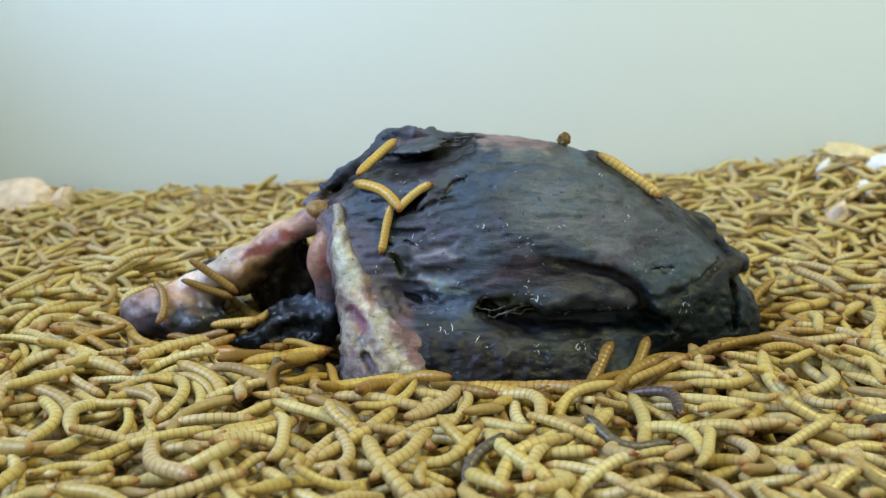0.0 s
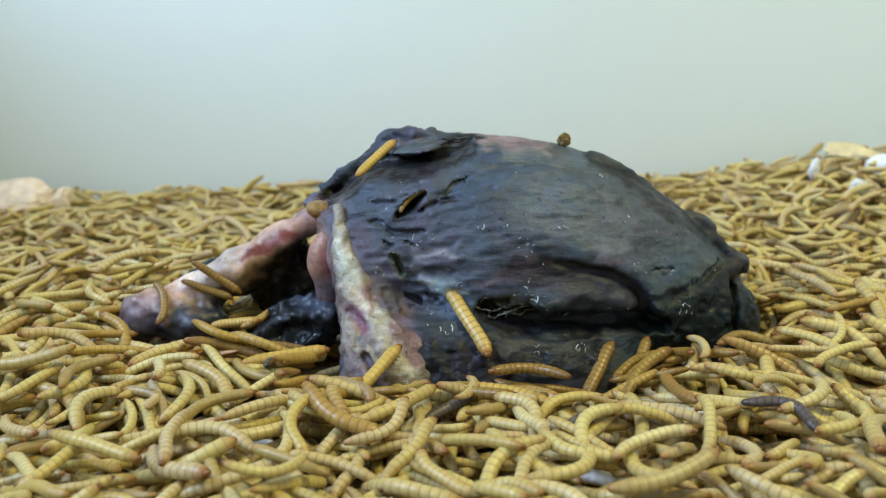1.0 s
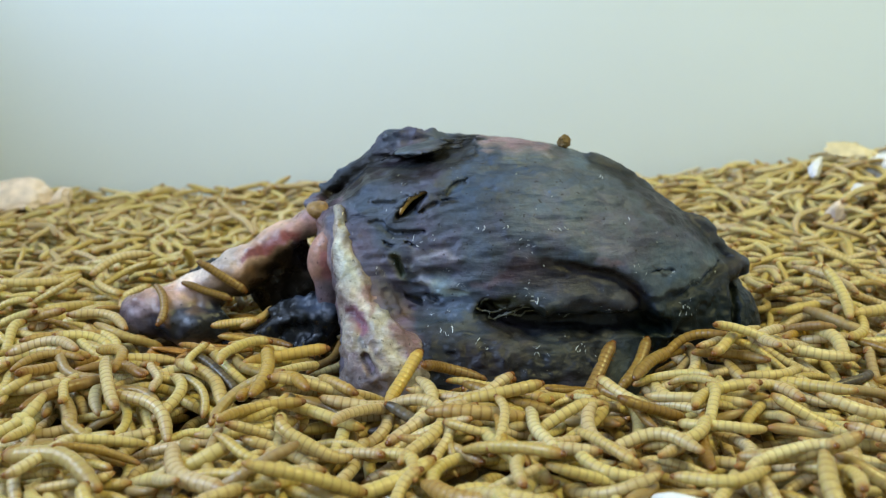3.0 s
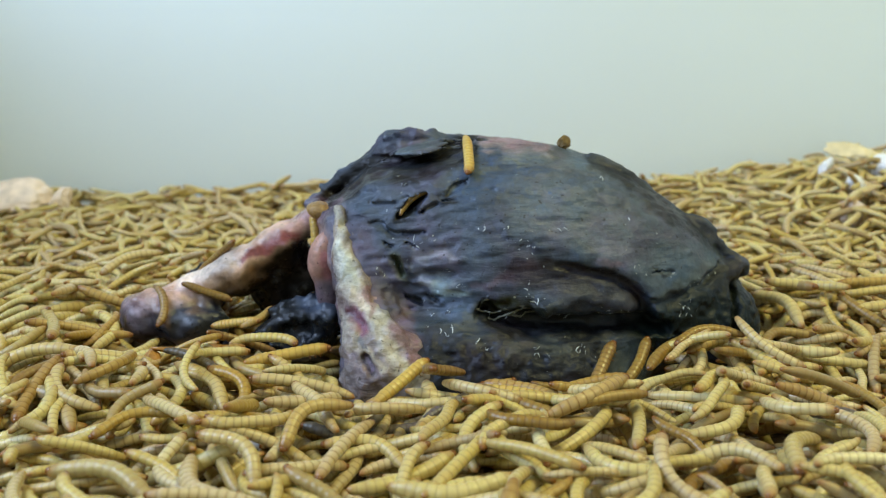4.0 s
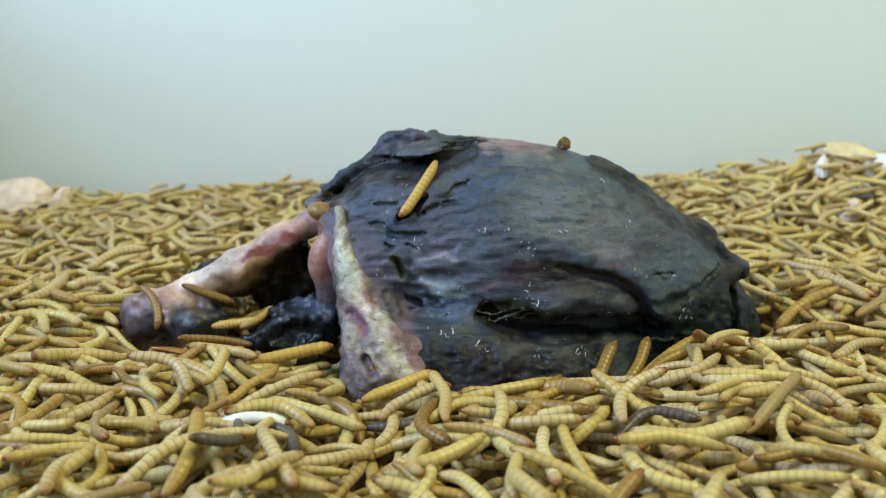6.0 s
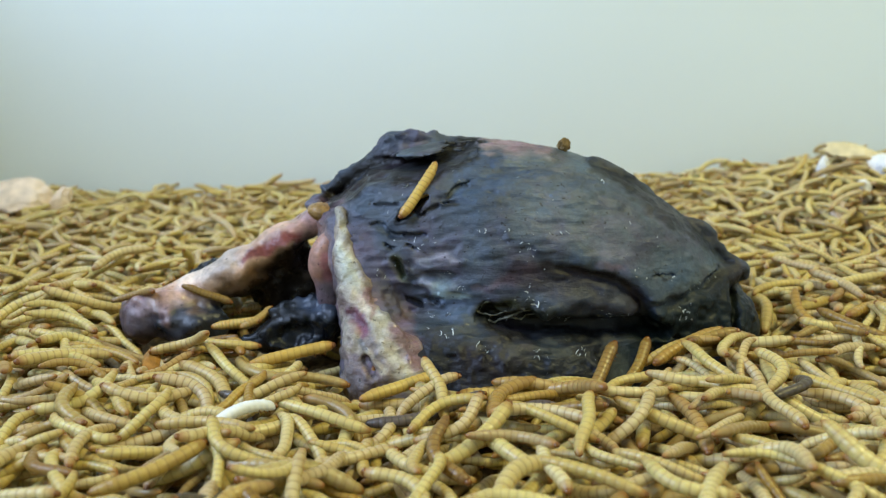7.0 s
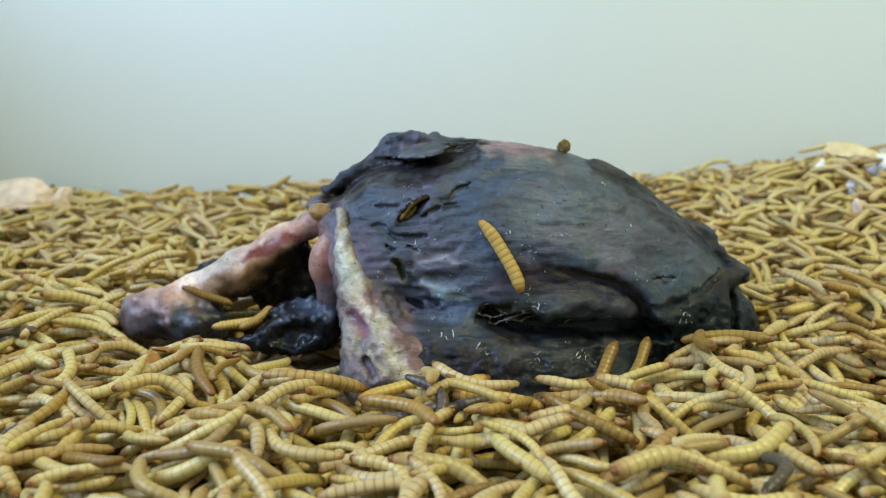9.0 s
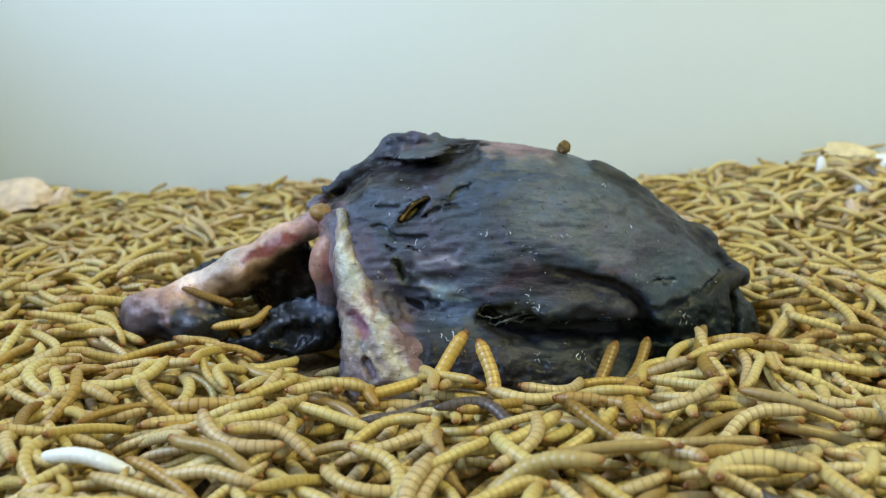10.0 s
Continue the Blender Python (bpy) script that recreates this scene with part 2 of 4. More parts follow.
def terrain(x, y):
    """Height of the bed of larvae: it climbs towards the back, most on the east side."""
    rise = np.clip((y - 0.34) / 0.26, 0, 1)
    east = np.clip((x + 0.04) / 0.30, 0, 1)
    mound = 0.019 * np.exp(-((x - 0.238) ** 2 + (y - 0.530) ** 2) / 0.0030)
    return mound - 0.0045 * rise + 0.0175 * rise * east ** 1.3 + 0.0015 * np.sin(31 * x + 1) * np.cos(27 * y)


def bed():
    xs, ys = np.linspace(-0.373, 0.373, 150), np.linspace(-0.158, WALL_Y - 0.001, 150)
    gx, gy = np.meshgrid(xs, ys, indexing="ij")
    p = np.stack([gx, gy, 0 * gx], -1)
    gz = terrain(gx, gy) - 0.009 + 0.0012 * value_noise(p, 0.006) + 0.0015 * value_noise(p, 0.02)
    verts = np.stack([gx, gy, gz], -1).reshape(-1, 3)
    i, j = np.meshgrid(np.arange(149), np.arange(149), indexing="ij")
    a = (i * 150 + j).ravel()
    faces = np.stack([a, a + 150, a + 151, a + 1], -1)
    tagged(part("ground", smooth_mesh("ground", verts, faces), BRAN), "brown bran and frass under the larvae", kind="structure")


bed()

# ---- the joint of meat ----
MEAT_AT = Vector((0.03, 0.33, 0.0))


def line_xz(p, knots):
    """How deep points lie within a band drawn on the front of the meat: knots of x, z and half width; 1 on its line, 0 at its edge."""
    out = None
    q = p[..., [0, 2]]
    for a, b in zip(knots, knots[1:] if len(knots) > 1 else knots):
        pa, ab = np.array(a[:2]), np.array(b[:2]) - np.array(a[:2])
        t = np.clip(((q - pa) @ ab) / (ab @ ab + 1e-12), 0, 1)
        f = 1 - np.linalg.norm(q - pa - t[..., None] * ab, axis=-1) / (a[2] + (b[2] - a[2]) * t)
        out = f if out is None else np.maximum(out, f)
    return np.clip(out, 0, 1)


def widen(knots, by):
    return [(*k[:-1], k[-1] + by) for k in knots]


def dent(p, knots, depth, sharp=1.0, back=0.352):
    """Depth of a groove (or, below 0, height of a ridge) drawn on the front."""
    f = line_xz(p, knots)
    f = np.clip(f * sharp, 0, 1)
    return depth * f * f * (3 - 2 * f) * np.clip((back - p[..., 1]) / 0.006, 0, 1)


FAT_LINE = [(-0.0365, 0.3200, 0.0505, 0.0002), (-0.0362, 0.3174, 0.0478, 0.0010), (-0.0350, 0.3100, 0.0380, 0.0032), (-0.0325, 0.3045, 0.0305, 0.0045), (-0.0305, 0.2995, 0.0245, 0.0062),
            (-0.0290, 0.2945, 0.0200, 0.0078), (-0.0262, 0.2895, 0.0145, 0.0108), (-0.0218, 0.2855, 0.0080, 0.0130), (-0.0200, 0.2820, -0.001, 0.0140)]
CREST = [(-0.0490, 0.352, 0.0463, 0.0020), (-0.0445, 0.356, 0.0496, 0.0028), (-0.0395, 0.358, 0.0524, 0.0032), (-0.0308, 0.359, 0.0572, 0.0038), (-0.0255, 0.359, 0.0611, 0.0041), (-0.0200, 0.358, 0.0658, 0.0050),
         (-0.0160, 0.357, 0.0679, 0.0052), (-0.0105, 0.356, 0.0689, 0.0052), (-0.0055, 0.356, 0.0680, 0.0046), (0.0000, 0.357, 0.0661, 0.0042), (0.0045, 0.357, 0.0657, 0.0044), (0.0125, 0.358, 0.0659, 0.0040)]
RIM = [(0.0530, 0.338, 0.0640, 0.0018), (0.0634, 0.338, 0.0600, 0.0020), (0.0737, 0.338, 0.0522, 0.0024), (0.0845, 0.337, 0.0432, 0.0024), (0.0925, 0.336, 0.0402, 0.0030), (0.0972, 0.335, 0.0362, 0.0028), (0.1045, 0.333, 0.0302, 0.0026), (0.1090, 0.331, 0.0255, 0.0022)]
HOOK = [(0.0975, 0.326, 0.0238, 0.0042), (0.1030, 0.328, 0.0250, 0.0034), (0.1062, 0.331, 0.0255, 0.0022)]
CREASE = [(-0.0330, 0.0590, 0.0024), (-0.0240, 0.0608, 0.0030), (-0.0165, 0.0622, 0.0036), (-0.0047, 0.0645, 0.0036), (0.0032, 0.0672, 0.0030), (0.0110, 0.0692, 0.0014)]
CAVITY = [(-0.0430, 0.0500, 0.0022), (-0.0390, 0.0520, 0.0034), (-0.0345, 0.0552, 0.0034), (-0.0300, 0.0585, 0.0026)]
HOLE = [(-0.0150, 0.0484, 0.0012), (-0.0105, 0.0520, 0.0030), (-0.0066, 0.0560, 0.0014)]
SLITS = ([(0.0013, 0.0568, 0.0009), (0.0050, 0.0583, 0.0011), (0.0086, 0.0593, 0.0005)], [(-0.0006, 0.0544, 0.0009), (0.0045, 0.0552, 0.0006)], [(-0.0066, 0.0511, 0.0009), (-0.0025, 0.0533, 0.0011)],
         [(-0.0129, 0.0486, 0.0007), (-0.0066, 0.0511, 0.0008)], [(-0.0190, 0.0406, 0.0006), (-0.0165, 0.0400, 0.0008)], [(-0.0125, 0.0404, 0.0005), (-0.0095, 0.0398, 0.0006)],
         [(-0.0125, 0.0234, 0.0008), (-0.0100, 0.0212, 0.0014), (-0.0077, 0.0205, 0.0012)], [(-0.0058, 0.0227, 0.0007), (-0.0011, 0.0215, 0.0009)], [(0.0700, 0.0312, 0.0005), (0.0775, 0.0297, 0.0008)])
UNDER_HOLE = [(-0.0245, 0.0463, 0.0009), (-0.0166, 0.0437, 0.0016), (-0.0108, 0.0427, 0.0016), (-0.0055, 0.0441, 0.0007)]
RING = [(-0.0163, 0.0354, 0.0022), (-0.0144, 0.0306, 0.0022)]
WHITE = [(-0.0066, 0.0288, 0.0018), (-0.0035, 0.0276, 0.0026), (0.0008, 0.0264, 0.0020), (0.0073, 0.0261, 0.0010)]
FOLD = [(0.0210, 0.0402, 0.0016), (0.0303, 0.0382, 0.0030), (0.0397, 0.0355, 0.0036), (0.0492, 0.0332, 0.0038), (0.0589, 0.0305, 0.0038), (0.0650, 0.0264, 0.0038), (0.0692, 0.0204, 0.0038), (0.0720, 0.0131, 0.0038)]
POCKET = [(0.0250, 0.0320, 0.0050), (0.0360, 0.0280, 0.0080), (0.0480, 0.0250, 0.0090), (0.0580, 0.0215, 0.0090), (0.0660, 0.0150, 0.0075)]
BULGE = [(0.0330, 0.0222, 0.0050), (0.0420, 0.0245, 0.0068), (0.0530, 0.0240, 0.0074), (0.0615, 0.0205, 0.0056)]
HOLLOW = [(0.0135, 0.0198, 0.0026), (0.0200, 0.0175, 0.0040), (0.0306, 0.0158, 0.0046), (0.0497, 0.0146, 0.0046), (0.0655, 0.0138, 0.0048), (0.0740, 0.0120, 0.0040)]
PITS = ([(0.0150, 0.0215, 0.0026), (0.0210, 0.0222, 0.0030)], [(0.0240, 0.0195, 0.0026), (0.0310, 0.0200, 0.0026)])
LOBE_EDGE = [(0.0700, 0.0212, 0.0022), (0.0797, 0.0212, 0.0026), (0.0864, 0.0238, 0.0026), (0.0938, 0.0270, 0.0022), (0.0985, 0.0285, 0.0014)]
GAP = [(0.1013, 0.0245, 0.0020), (0.1022, 0.0182, 0.0024), (0.1010, 0.0080, 0.0024)]
RAGS = [(-0.0045, 0.0060, 0.0085), (0.0119, 0.0070, 0.0070), (0.0304, 0.0060, 0.0055), (0.0497, 0.0050, 0.0050)]
LOBE = [(0.0760, 0.0100, 0.0120), (0.0900, 0.0140, 0.0130), (0.1050, 0.0120, 0.0100)]


def flesh_form(p):
    """The smooth mass of the joint."""
    d = ellipsoid(p, (0.036, 0.345, 0.020), (0.077, 0.047, 0.0480), tilt=15)
    d = carve(d, 0.052 - (p - np.array((0.036, 0.345, 0.020))) @ np.array((0.60, 0.10, 0.79)), 0.010)
    d = blend(d, ellipsoid(p, (-0.010, 0.342, 0.034), (0.036, 0.030, 0.030), tilt=-8), 0.012)
    d = blend(d, chain(p, [(-0.034, 0.326, 0.044, 0.006), (-0.027, 0.310, 0.022, 0.009), (-0.020, 0.295, 0.0, 0.013)]), 0.012)
    d = blend(d, ellipsoid(p, (0.018, 0.303, -0.004), (0.050, 0.022, 0.021), tilt=6), 0.010)
    d = blend(d, ellipsoid(p, (0.092, 0.330, 0.006), (0.023, 0.020, 0.019), tilt=10), 0.007)
    return blend(d, chain(p, [(-0.0490, 0.343, 0.0468, 0.0022), (-0.0426, 0.338, 0.0465, 0.0040), (-0.0340, 0.331, 0.0455, 0.0060)]), 0.006)


def warp(p, by):
    return p + by * np.stack([value_noise(p + 0.05, 0.0060), 0 * p[..., 0], value_noise(p + 0.17, 0.0045)], -1)


def muscle_field(p):
    d = flesh_form(p) + 0.0007 * value_noise(p, 0.012)
    w = warp(p, 0.0013)
    d = blend(d, chain(w, CREST) + 0.0004 * value_noise(p, 0.006) + 0.0004 * value_noise(p, 0.0026), 0.0030)
    d = d + dent(w, CREASE, 0.0060, 1.2, 0.354) + dent(w, CAVITY, 0.0070, 1.3, 0.355)
    d = blend(d, chain(w, RIM) + 0.0007 * value_noise(p, 0.004), 0.0025)
    d = d + dent(w, HOLE, 0.0060, 1.3) + dent(w, UNDER_HOLE, 0.0013) + dent(w, RING, 0.0022, 1.0)
    d = d - dent(w, widen(RING, 0.0022), 0.0010)
    for slit in SLITS:
        d = d + dent(w, slit, 0.0015, 1.2)
    # the upper sheet ends in a lip over the pocket, a smooth bulge swells in it, and a black hollow runs below
    east = np.clip((p[..., 0] - 0.026) / 0.030, 0, 1)
    d = d - dent(w, [(x, z + 0.0058, 0.0056) for x, z, r in FOLD], 0.0013) + dent(w, POCKET, 0.0036, 1.3) * east
    d = d + dent(p, [(x - 0.0004, z - 0.0008, r * 0.80) for x, z, r in FOLD[1:]], 0.0026) * east
    d = d - dent(w, BULGE, 0.0042)
    d = d + dent(w, HOLLOW, 0.0066, 1.3)
    d = d + dent(w, PITS[0], 0.0026) + dent(w, PITS[1], 0.0026) + dent(w, LOBE_EDGE, 0.0018) + dent(w, GAP, 0.0036)
    d = d - dent(w, WHITE, 0.0007)
    d = blend(d, chain(w, HOOK) + 0.0005 * value_noise(p, 0.003), 0.0030)
    rough = np.clip(np.maximum(line_xz(p, RAGS), line_xz(p, LOBE)) * 1.5, 0, 1)
    stretch = p @ np.array([[0.30, 0, -0.10], [0, 1, 0], [0.10, 0, 1.0]])
    west = 0.45 + 0.55 * np.clip((0.050 - p[..., 0]) / 0.05, 0, 1)
    calm = west * (1 - 0.8 * np.clip(line_xz(p, BULGE) * 2, 0, 1))
    d = d + calm * (0.0008 * value_noise(stretch, 0.0044) + 0.0007 * value_noise(stretch, 0.0018)) + 0.00015 * value_noise(p, 0.0016)
    return d + rough * (0.0010 * value_noise(p + 0.1, 0.0040) + 0.0007 * value_noise(p, 0.0018))


def fat_field(p):
    region = chain(p, widen(FAT_LINE, 0.0022)) + np.clip((0.048 - p[..., 2]) / 0.03, 0.25, 1) * (0.0028 * value_noise(p + 0.3, 0.0065) + 0.0014 * value_noise(p, 0.0026))
    height = -0.0014 + 0.0042 * np.sqrt(np.clip(-region / 0.006, 0, 1)) + 0.0006 * value_noise(p * np.array([1, 1, 0.4]), 0.0022) + 0.0008 * value_noise(p, 0.005) + 0.0004 * value_noise(p, 0.0017)
    d = np.maximum(flesh_form(p) - height, region - 0.0015)
    return d + dent(p, [(-0.0246, 0.0092, 0.0024), (-0.0222, 0.0061, 0.0026)], 0.0026, 1.2) + dent(p, [(-0.0300, 0.0200, 0.0030), (-0.0262, 0.0180, 0.0026)], 0.0016)


SHANK = [(-0.0467, 0.345, 0.0415, 0.0050), (-0.0560, 0.343, 0.0360, 0.0062), (-0.0660, 0.342, 0.0280, 0.0075), (-0.0770, 0.340, 0.0215, 0.0085), (-0.0890, 0.339, 0.0150, 0.0080), (-0.1000, 0.337, 0.0110, 0.0082), (-0.1100, 0.335, 0.0070, 0.0080)]


def shank_field(p):
    d = chain(p, SHANK)
    d = blend(d, ellipsoid(p, (-0.1105, 0.334, 0.0060), (0.0085, 0.0095, 0.0085)), 0.006)
    d = blend(d, ellipsoid(p, (-0.0920, 0.331, 0.0055), (0.0140, 0.0095, 0.0085)), 0.006)
    d = blend(d, ellipsoid(p, (-0.0600, 0.347, 0.0170), (0.0160, 0.0080, 0.0180), tilt=-30), 0.004)
    d = carve(d, ellipsoid(p, (-0.0570, 0.331, 0.0190), (0.0110, 0.0075, 0.0130), tilt=-35), 0.004)
    lumps = np.clip((-0.080 - p[..., 0]) / 0.015, 0, 1)
    return d + 0.0017 * value_noise(p, 0.008) + 0.0006 * value_noise(p, 0.003) + lumps * 0.0011 * value_noise(p + 0.2, 0.0046)


def flap_field(p):
    d = ellipsoid(p, (-0.0510, 0.320, 0.0055), (0.0155, 0.0090, 0.0085), tilt=-14)
    d = blend(d, chain(p, [(-0.0600, 0.322, 0.0125, 0.0016), (-0.0520, 0.323, 0.0160, 0.0018), (-0.0430, 0.322, 0.0165, 0.0020), (-0.0385, 0.316, 0.0130, 0.0030)]), 0.004)
    d = blend(d, chain(p, [(-0.0600, 0.317, 0.0050, 0.0030), (-0.0690, 0.317, 0.0030, 0.0020), (-0.0780, 0.318, 0.0015, 0.0014)]), 0.003)
    d = carve(d, ellipsoid(p, (-0.0520, 0.3090, 0.0080), (0.0110, 0.0075, 0.0062), tilt=-12), 0.002)
    return d + 0.0014 * value_noise(p, 0.0065) + 0.0009 * value_noise(p, 0.0026)


def lobe_field(p):
    d = ellipsoid(p, (-0.0418, 0.3225, 0.0322), (0.0053, 0.0056, 0.0097), tilt=10)
    d = blend(d, ellipsoid(p, (-0.0405, 0.3220, 0.0195), (0.0045, 0.0045, 0.0085)), 0.003)
    return d + 0.0006 * value_noise(p, 0.005)


def tag_field(p):
    d = chain(p, [(-0.0985, 0.355, 0.0105, 0.0046), (-0.0925, 0.357, 0.0160, 0.0044), (-0.0850, 0.357, 0.0212, 0.0034)])
    return d + 0.0024 * value_noise(p + 0.4, 0.0055) + 0.0010 * value_noise(p, 0.0022)


def nub_field(p):
    return ellipsoid(p, (-0.0430, 0.3330, 0.0462), (0.0058, 0.0050, 0.0036), tilt=20) + 0.0004 * value_noise(p, 0.004)


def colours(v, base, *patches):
    """A flesh colour for each vertex, with shade and sheen painted in: patches of (band of knots, colour, strength)
    over the base, with ragged edges.
    """
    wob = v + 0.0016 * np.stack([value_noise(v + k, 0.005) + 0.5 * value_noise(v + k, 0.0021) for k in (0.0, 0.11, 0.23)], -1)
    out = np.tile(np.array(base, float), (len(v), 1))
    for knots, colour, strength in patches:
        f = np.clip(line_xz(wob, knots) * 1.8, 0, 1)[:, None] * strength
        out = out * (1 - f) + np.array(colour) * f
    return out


# near-black here paints shade into creases, holes and slits, over dark flesh
SLATE, SHADE_BLACK, CREAM, PURPLE, RED = (0.057, 0.071, 0.097), (0.017, 0.016, 0.015), (0.62, 0.55, 0.43), (0.098, 0.075, 0.115), (0.19, 0.045, 0.040)


def flat(knots, by=0.0):
    return [(k[0], k[2], k[3] + by) for k in knots]


def strand(name, knots, radius, parent):
    """A thin sinew from knot to knot."""
    path = np.array(knots) - np.array(MEAT_AT)
    u = np.linspace(0, len(path) - 1, 12)
    c = np.stack([np.interp(u, np.arange(len(path)), path[:, k]) for k in range(3)], -1)
    c[1:-1] = (c[:-2] + 2 * c[1:-1] + c[2:]) / 4
    a = np.linspace(0, 2 * np.pi, 6, endpoint=False)
    r = radius * (1 + 0.35 * np.sin(np.arange(12) * 1.9))
    v = (c[:, None] + r[:, None, None] * np.stack([0 * a, np.cos(a), np.sin(a)], -1)[None]).reshape(-1, 3)
    f = [(i * 6 + j, i * 6 + (j + 1) % 6, i * 6 + 6 + (j + 1) % 6, i * 6 + 6 + j) for i in range(11) for j in range(6)]
    return part(name, smooth_mesh(name, v, f), STRAND, parent, "thin pale sinew strand")


def joint_of_meat():
    joint = tagged(new("meat_joint"), "dark slate decaying meat joint with pink shank, sunk in larvae", "meat")
    joint.location = MEAT_AT

    def piece(name, field, low, high, step, material, label, paint):
        v, f = skin_of(field, low, high, step)
        return part(name, smooth_mesh(name, v - np.array(MEAT_AT), f, flesh=paint(v)), material, joint, label)

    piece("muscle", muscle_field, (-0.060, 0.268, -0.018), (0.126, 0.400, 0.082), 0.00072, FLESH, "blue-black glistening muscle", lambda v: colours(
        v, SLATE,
        # paler band over the upper east sheet: reflected sheen put into the colour
        ([(0.030, 0.052, 0.014), (0.062, 0.046, 0.018), (0.076, 0.036, 0.016), (0.092, 0.034, 0.012)], (0.086, 0.110, 0.142), 0.75),
        ([(-0.030, 0.042, 0.009), (-0.022, 0.030, 0.009), (-0.016, 0.020, 0.008)], PURPLE, 0.75),
        (flat(FAT_LINE, 0.003), (0.24, 0.17, 0.19), 0.7), ([(-0.0430, 0.047, 0.0040), (-0.0420, 0.034, 0.0050), (-0.0400, 0.020, 0.0050)], (0.34, 0.20, 0.17), 0.85),
        ([(-0.0147, 0.0159, 0.004), (-0.0090, 0.0100, 0.005)], (0.22, 0.13, 0.16), 0.75),
        ([(0.012, 0.0715, 0.0012), (0.024, 0.0700, 0.0045), (0.036, 0.0685, 0.003)], (0.30, 0.21, 0.20), 0.75),
        ([(0.024, 0.0665, 0.003), (0.042, 0.0655, 0.003), (0.056, 0.0625, 0.003)], (0.16, 0.17, 0.165), 0.55),
        ([(-0.016, 0.0665, 0.003), (-0.003, 0.0690, 0.003)], (0.10, 0.11, 0.11), 0.6),
        # shade painted into the crease, the hole and the fold under it
        (widen(CREASE, 0.0010), SHADE_BLACK, 0.95), (HOLE, SHADE_BLACK, 0.9), (UNDER_HOLE, (0.022, 0.027, 0.025), 0.5),
        ([(-0.0490, 0.0470, 0.003), (-0.036, 0.0470, 0.003)], (0.17, 0.15, 0.18), 0.6),
        ([(-0.0066, 0.0368, 0.0036), (0.0000, 0.0385, 0.0030), (0.0035, 0.0365, 0.0026)], (0.20, 0.235, 0.25), 0.85),
        ([(-0.0085, 0.0370, 0.0028), (-0.0075, 0.0300, 0.0026), (0.0030, 0.0300, 0.0018)], (0.15, 0.18, 0.20), 0.7),
        ([(-0.0030, 0.0365, 0.0020), (0.0010, 0.0370, 0.0018)], SLATE, 0.7), (widen(WHITE, 0.0004), (0.31, 0.35, 0.345), 0.9),
        ([(0.0105, 0.0285, 0.0018), (0.0230, 0.0330, 0.0022), (0.0300, 0.0345, 0.0016)], (0.17, 0.13, 0.15), 0.55),
        (widen(RING, 0.0008), (0.13, 0.14, 0.105), 0.75), (RING, (0.035, 0.042, 0.018), 0.95),
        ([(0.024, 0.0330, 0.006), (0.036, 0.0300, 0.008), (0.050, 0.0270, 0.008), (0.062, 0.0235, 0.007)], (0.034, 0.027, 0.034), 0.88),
        # dark band under the lip: dark flesh with the lip's shade painted in
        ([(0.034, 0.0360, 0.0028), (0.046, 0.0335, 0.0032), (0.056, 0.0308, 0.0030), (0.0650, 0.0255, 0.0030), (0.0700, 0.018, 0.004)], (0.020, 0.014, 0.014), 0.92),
        ([(0.052, 0.0365, 0.0020), (0.057, 0.0345, 0.0018)], (0.20, 0.15, 0.17), 0.6),
        # lighter streak along the bulge stands in for its sheen
        ([(0.0330, 0.0230, 0.0034), (0.0400, 0.0240, 0.0036), (0.0500, 0.0262, 0.0040), (0.0600, 0.0240, 0.0040)], (0.042, 0.040, 0.048), 0.5),
        # hollow and gap: black flesh, deepened by shade put into the colour
        (widen(HOLLOW, 0.0022), SHADE_BLACK, 0.97), ([(0.022, 0.0215, 0.0060), (0.034, 0.0200, 0.0050)], (0.018, 0.017, 0.013), 0.85), (GAP, SHADE_BLACK, 0.9),
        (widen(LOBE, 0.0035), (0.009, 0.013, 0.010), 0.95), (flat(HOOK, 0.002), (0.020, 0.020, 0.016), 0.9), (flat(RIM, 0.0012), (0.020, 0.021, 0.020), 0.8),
        ([(0.0720, 0.0225, 0.0016), (0.0850, 0.0270, 0.0026), (0.0950, 0.0300, 0.0020)], (0.11, 0.12, 0.115), 0.5),
        (widen(PITS[0], 0.001), (0.026, 0.028, 0.010), 0.9), (widen(PITS[1], 0.001), (0.014, 0.014, 0.008), 0.9),
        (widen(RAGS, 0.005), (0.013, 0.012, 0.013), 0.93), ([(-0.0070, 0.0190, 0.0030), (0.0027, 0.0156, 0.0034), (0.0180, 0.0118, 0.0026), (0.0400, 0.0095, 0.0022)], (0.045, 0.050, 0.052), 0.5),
        # cavity below the crest, then the slits: their shade is painted in
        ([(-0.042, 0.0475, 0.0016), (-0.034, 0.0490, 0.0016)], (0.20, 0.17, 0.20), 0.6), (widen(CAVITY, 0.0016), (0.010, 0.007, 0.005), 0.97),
        *[(s, SHADE_BLACK, 0.75) for s in SLITS]))
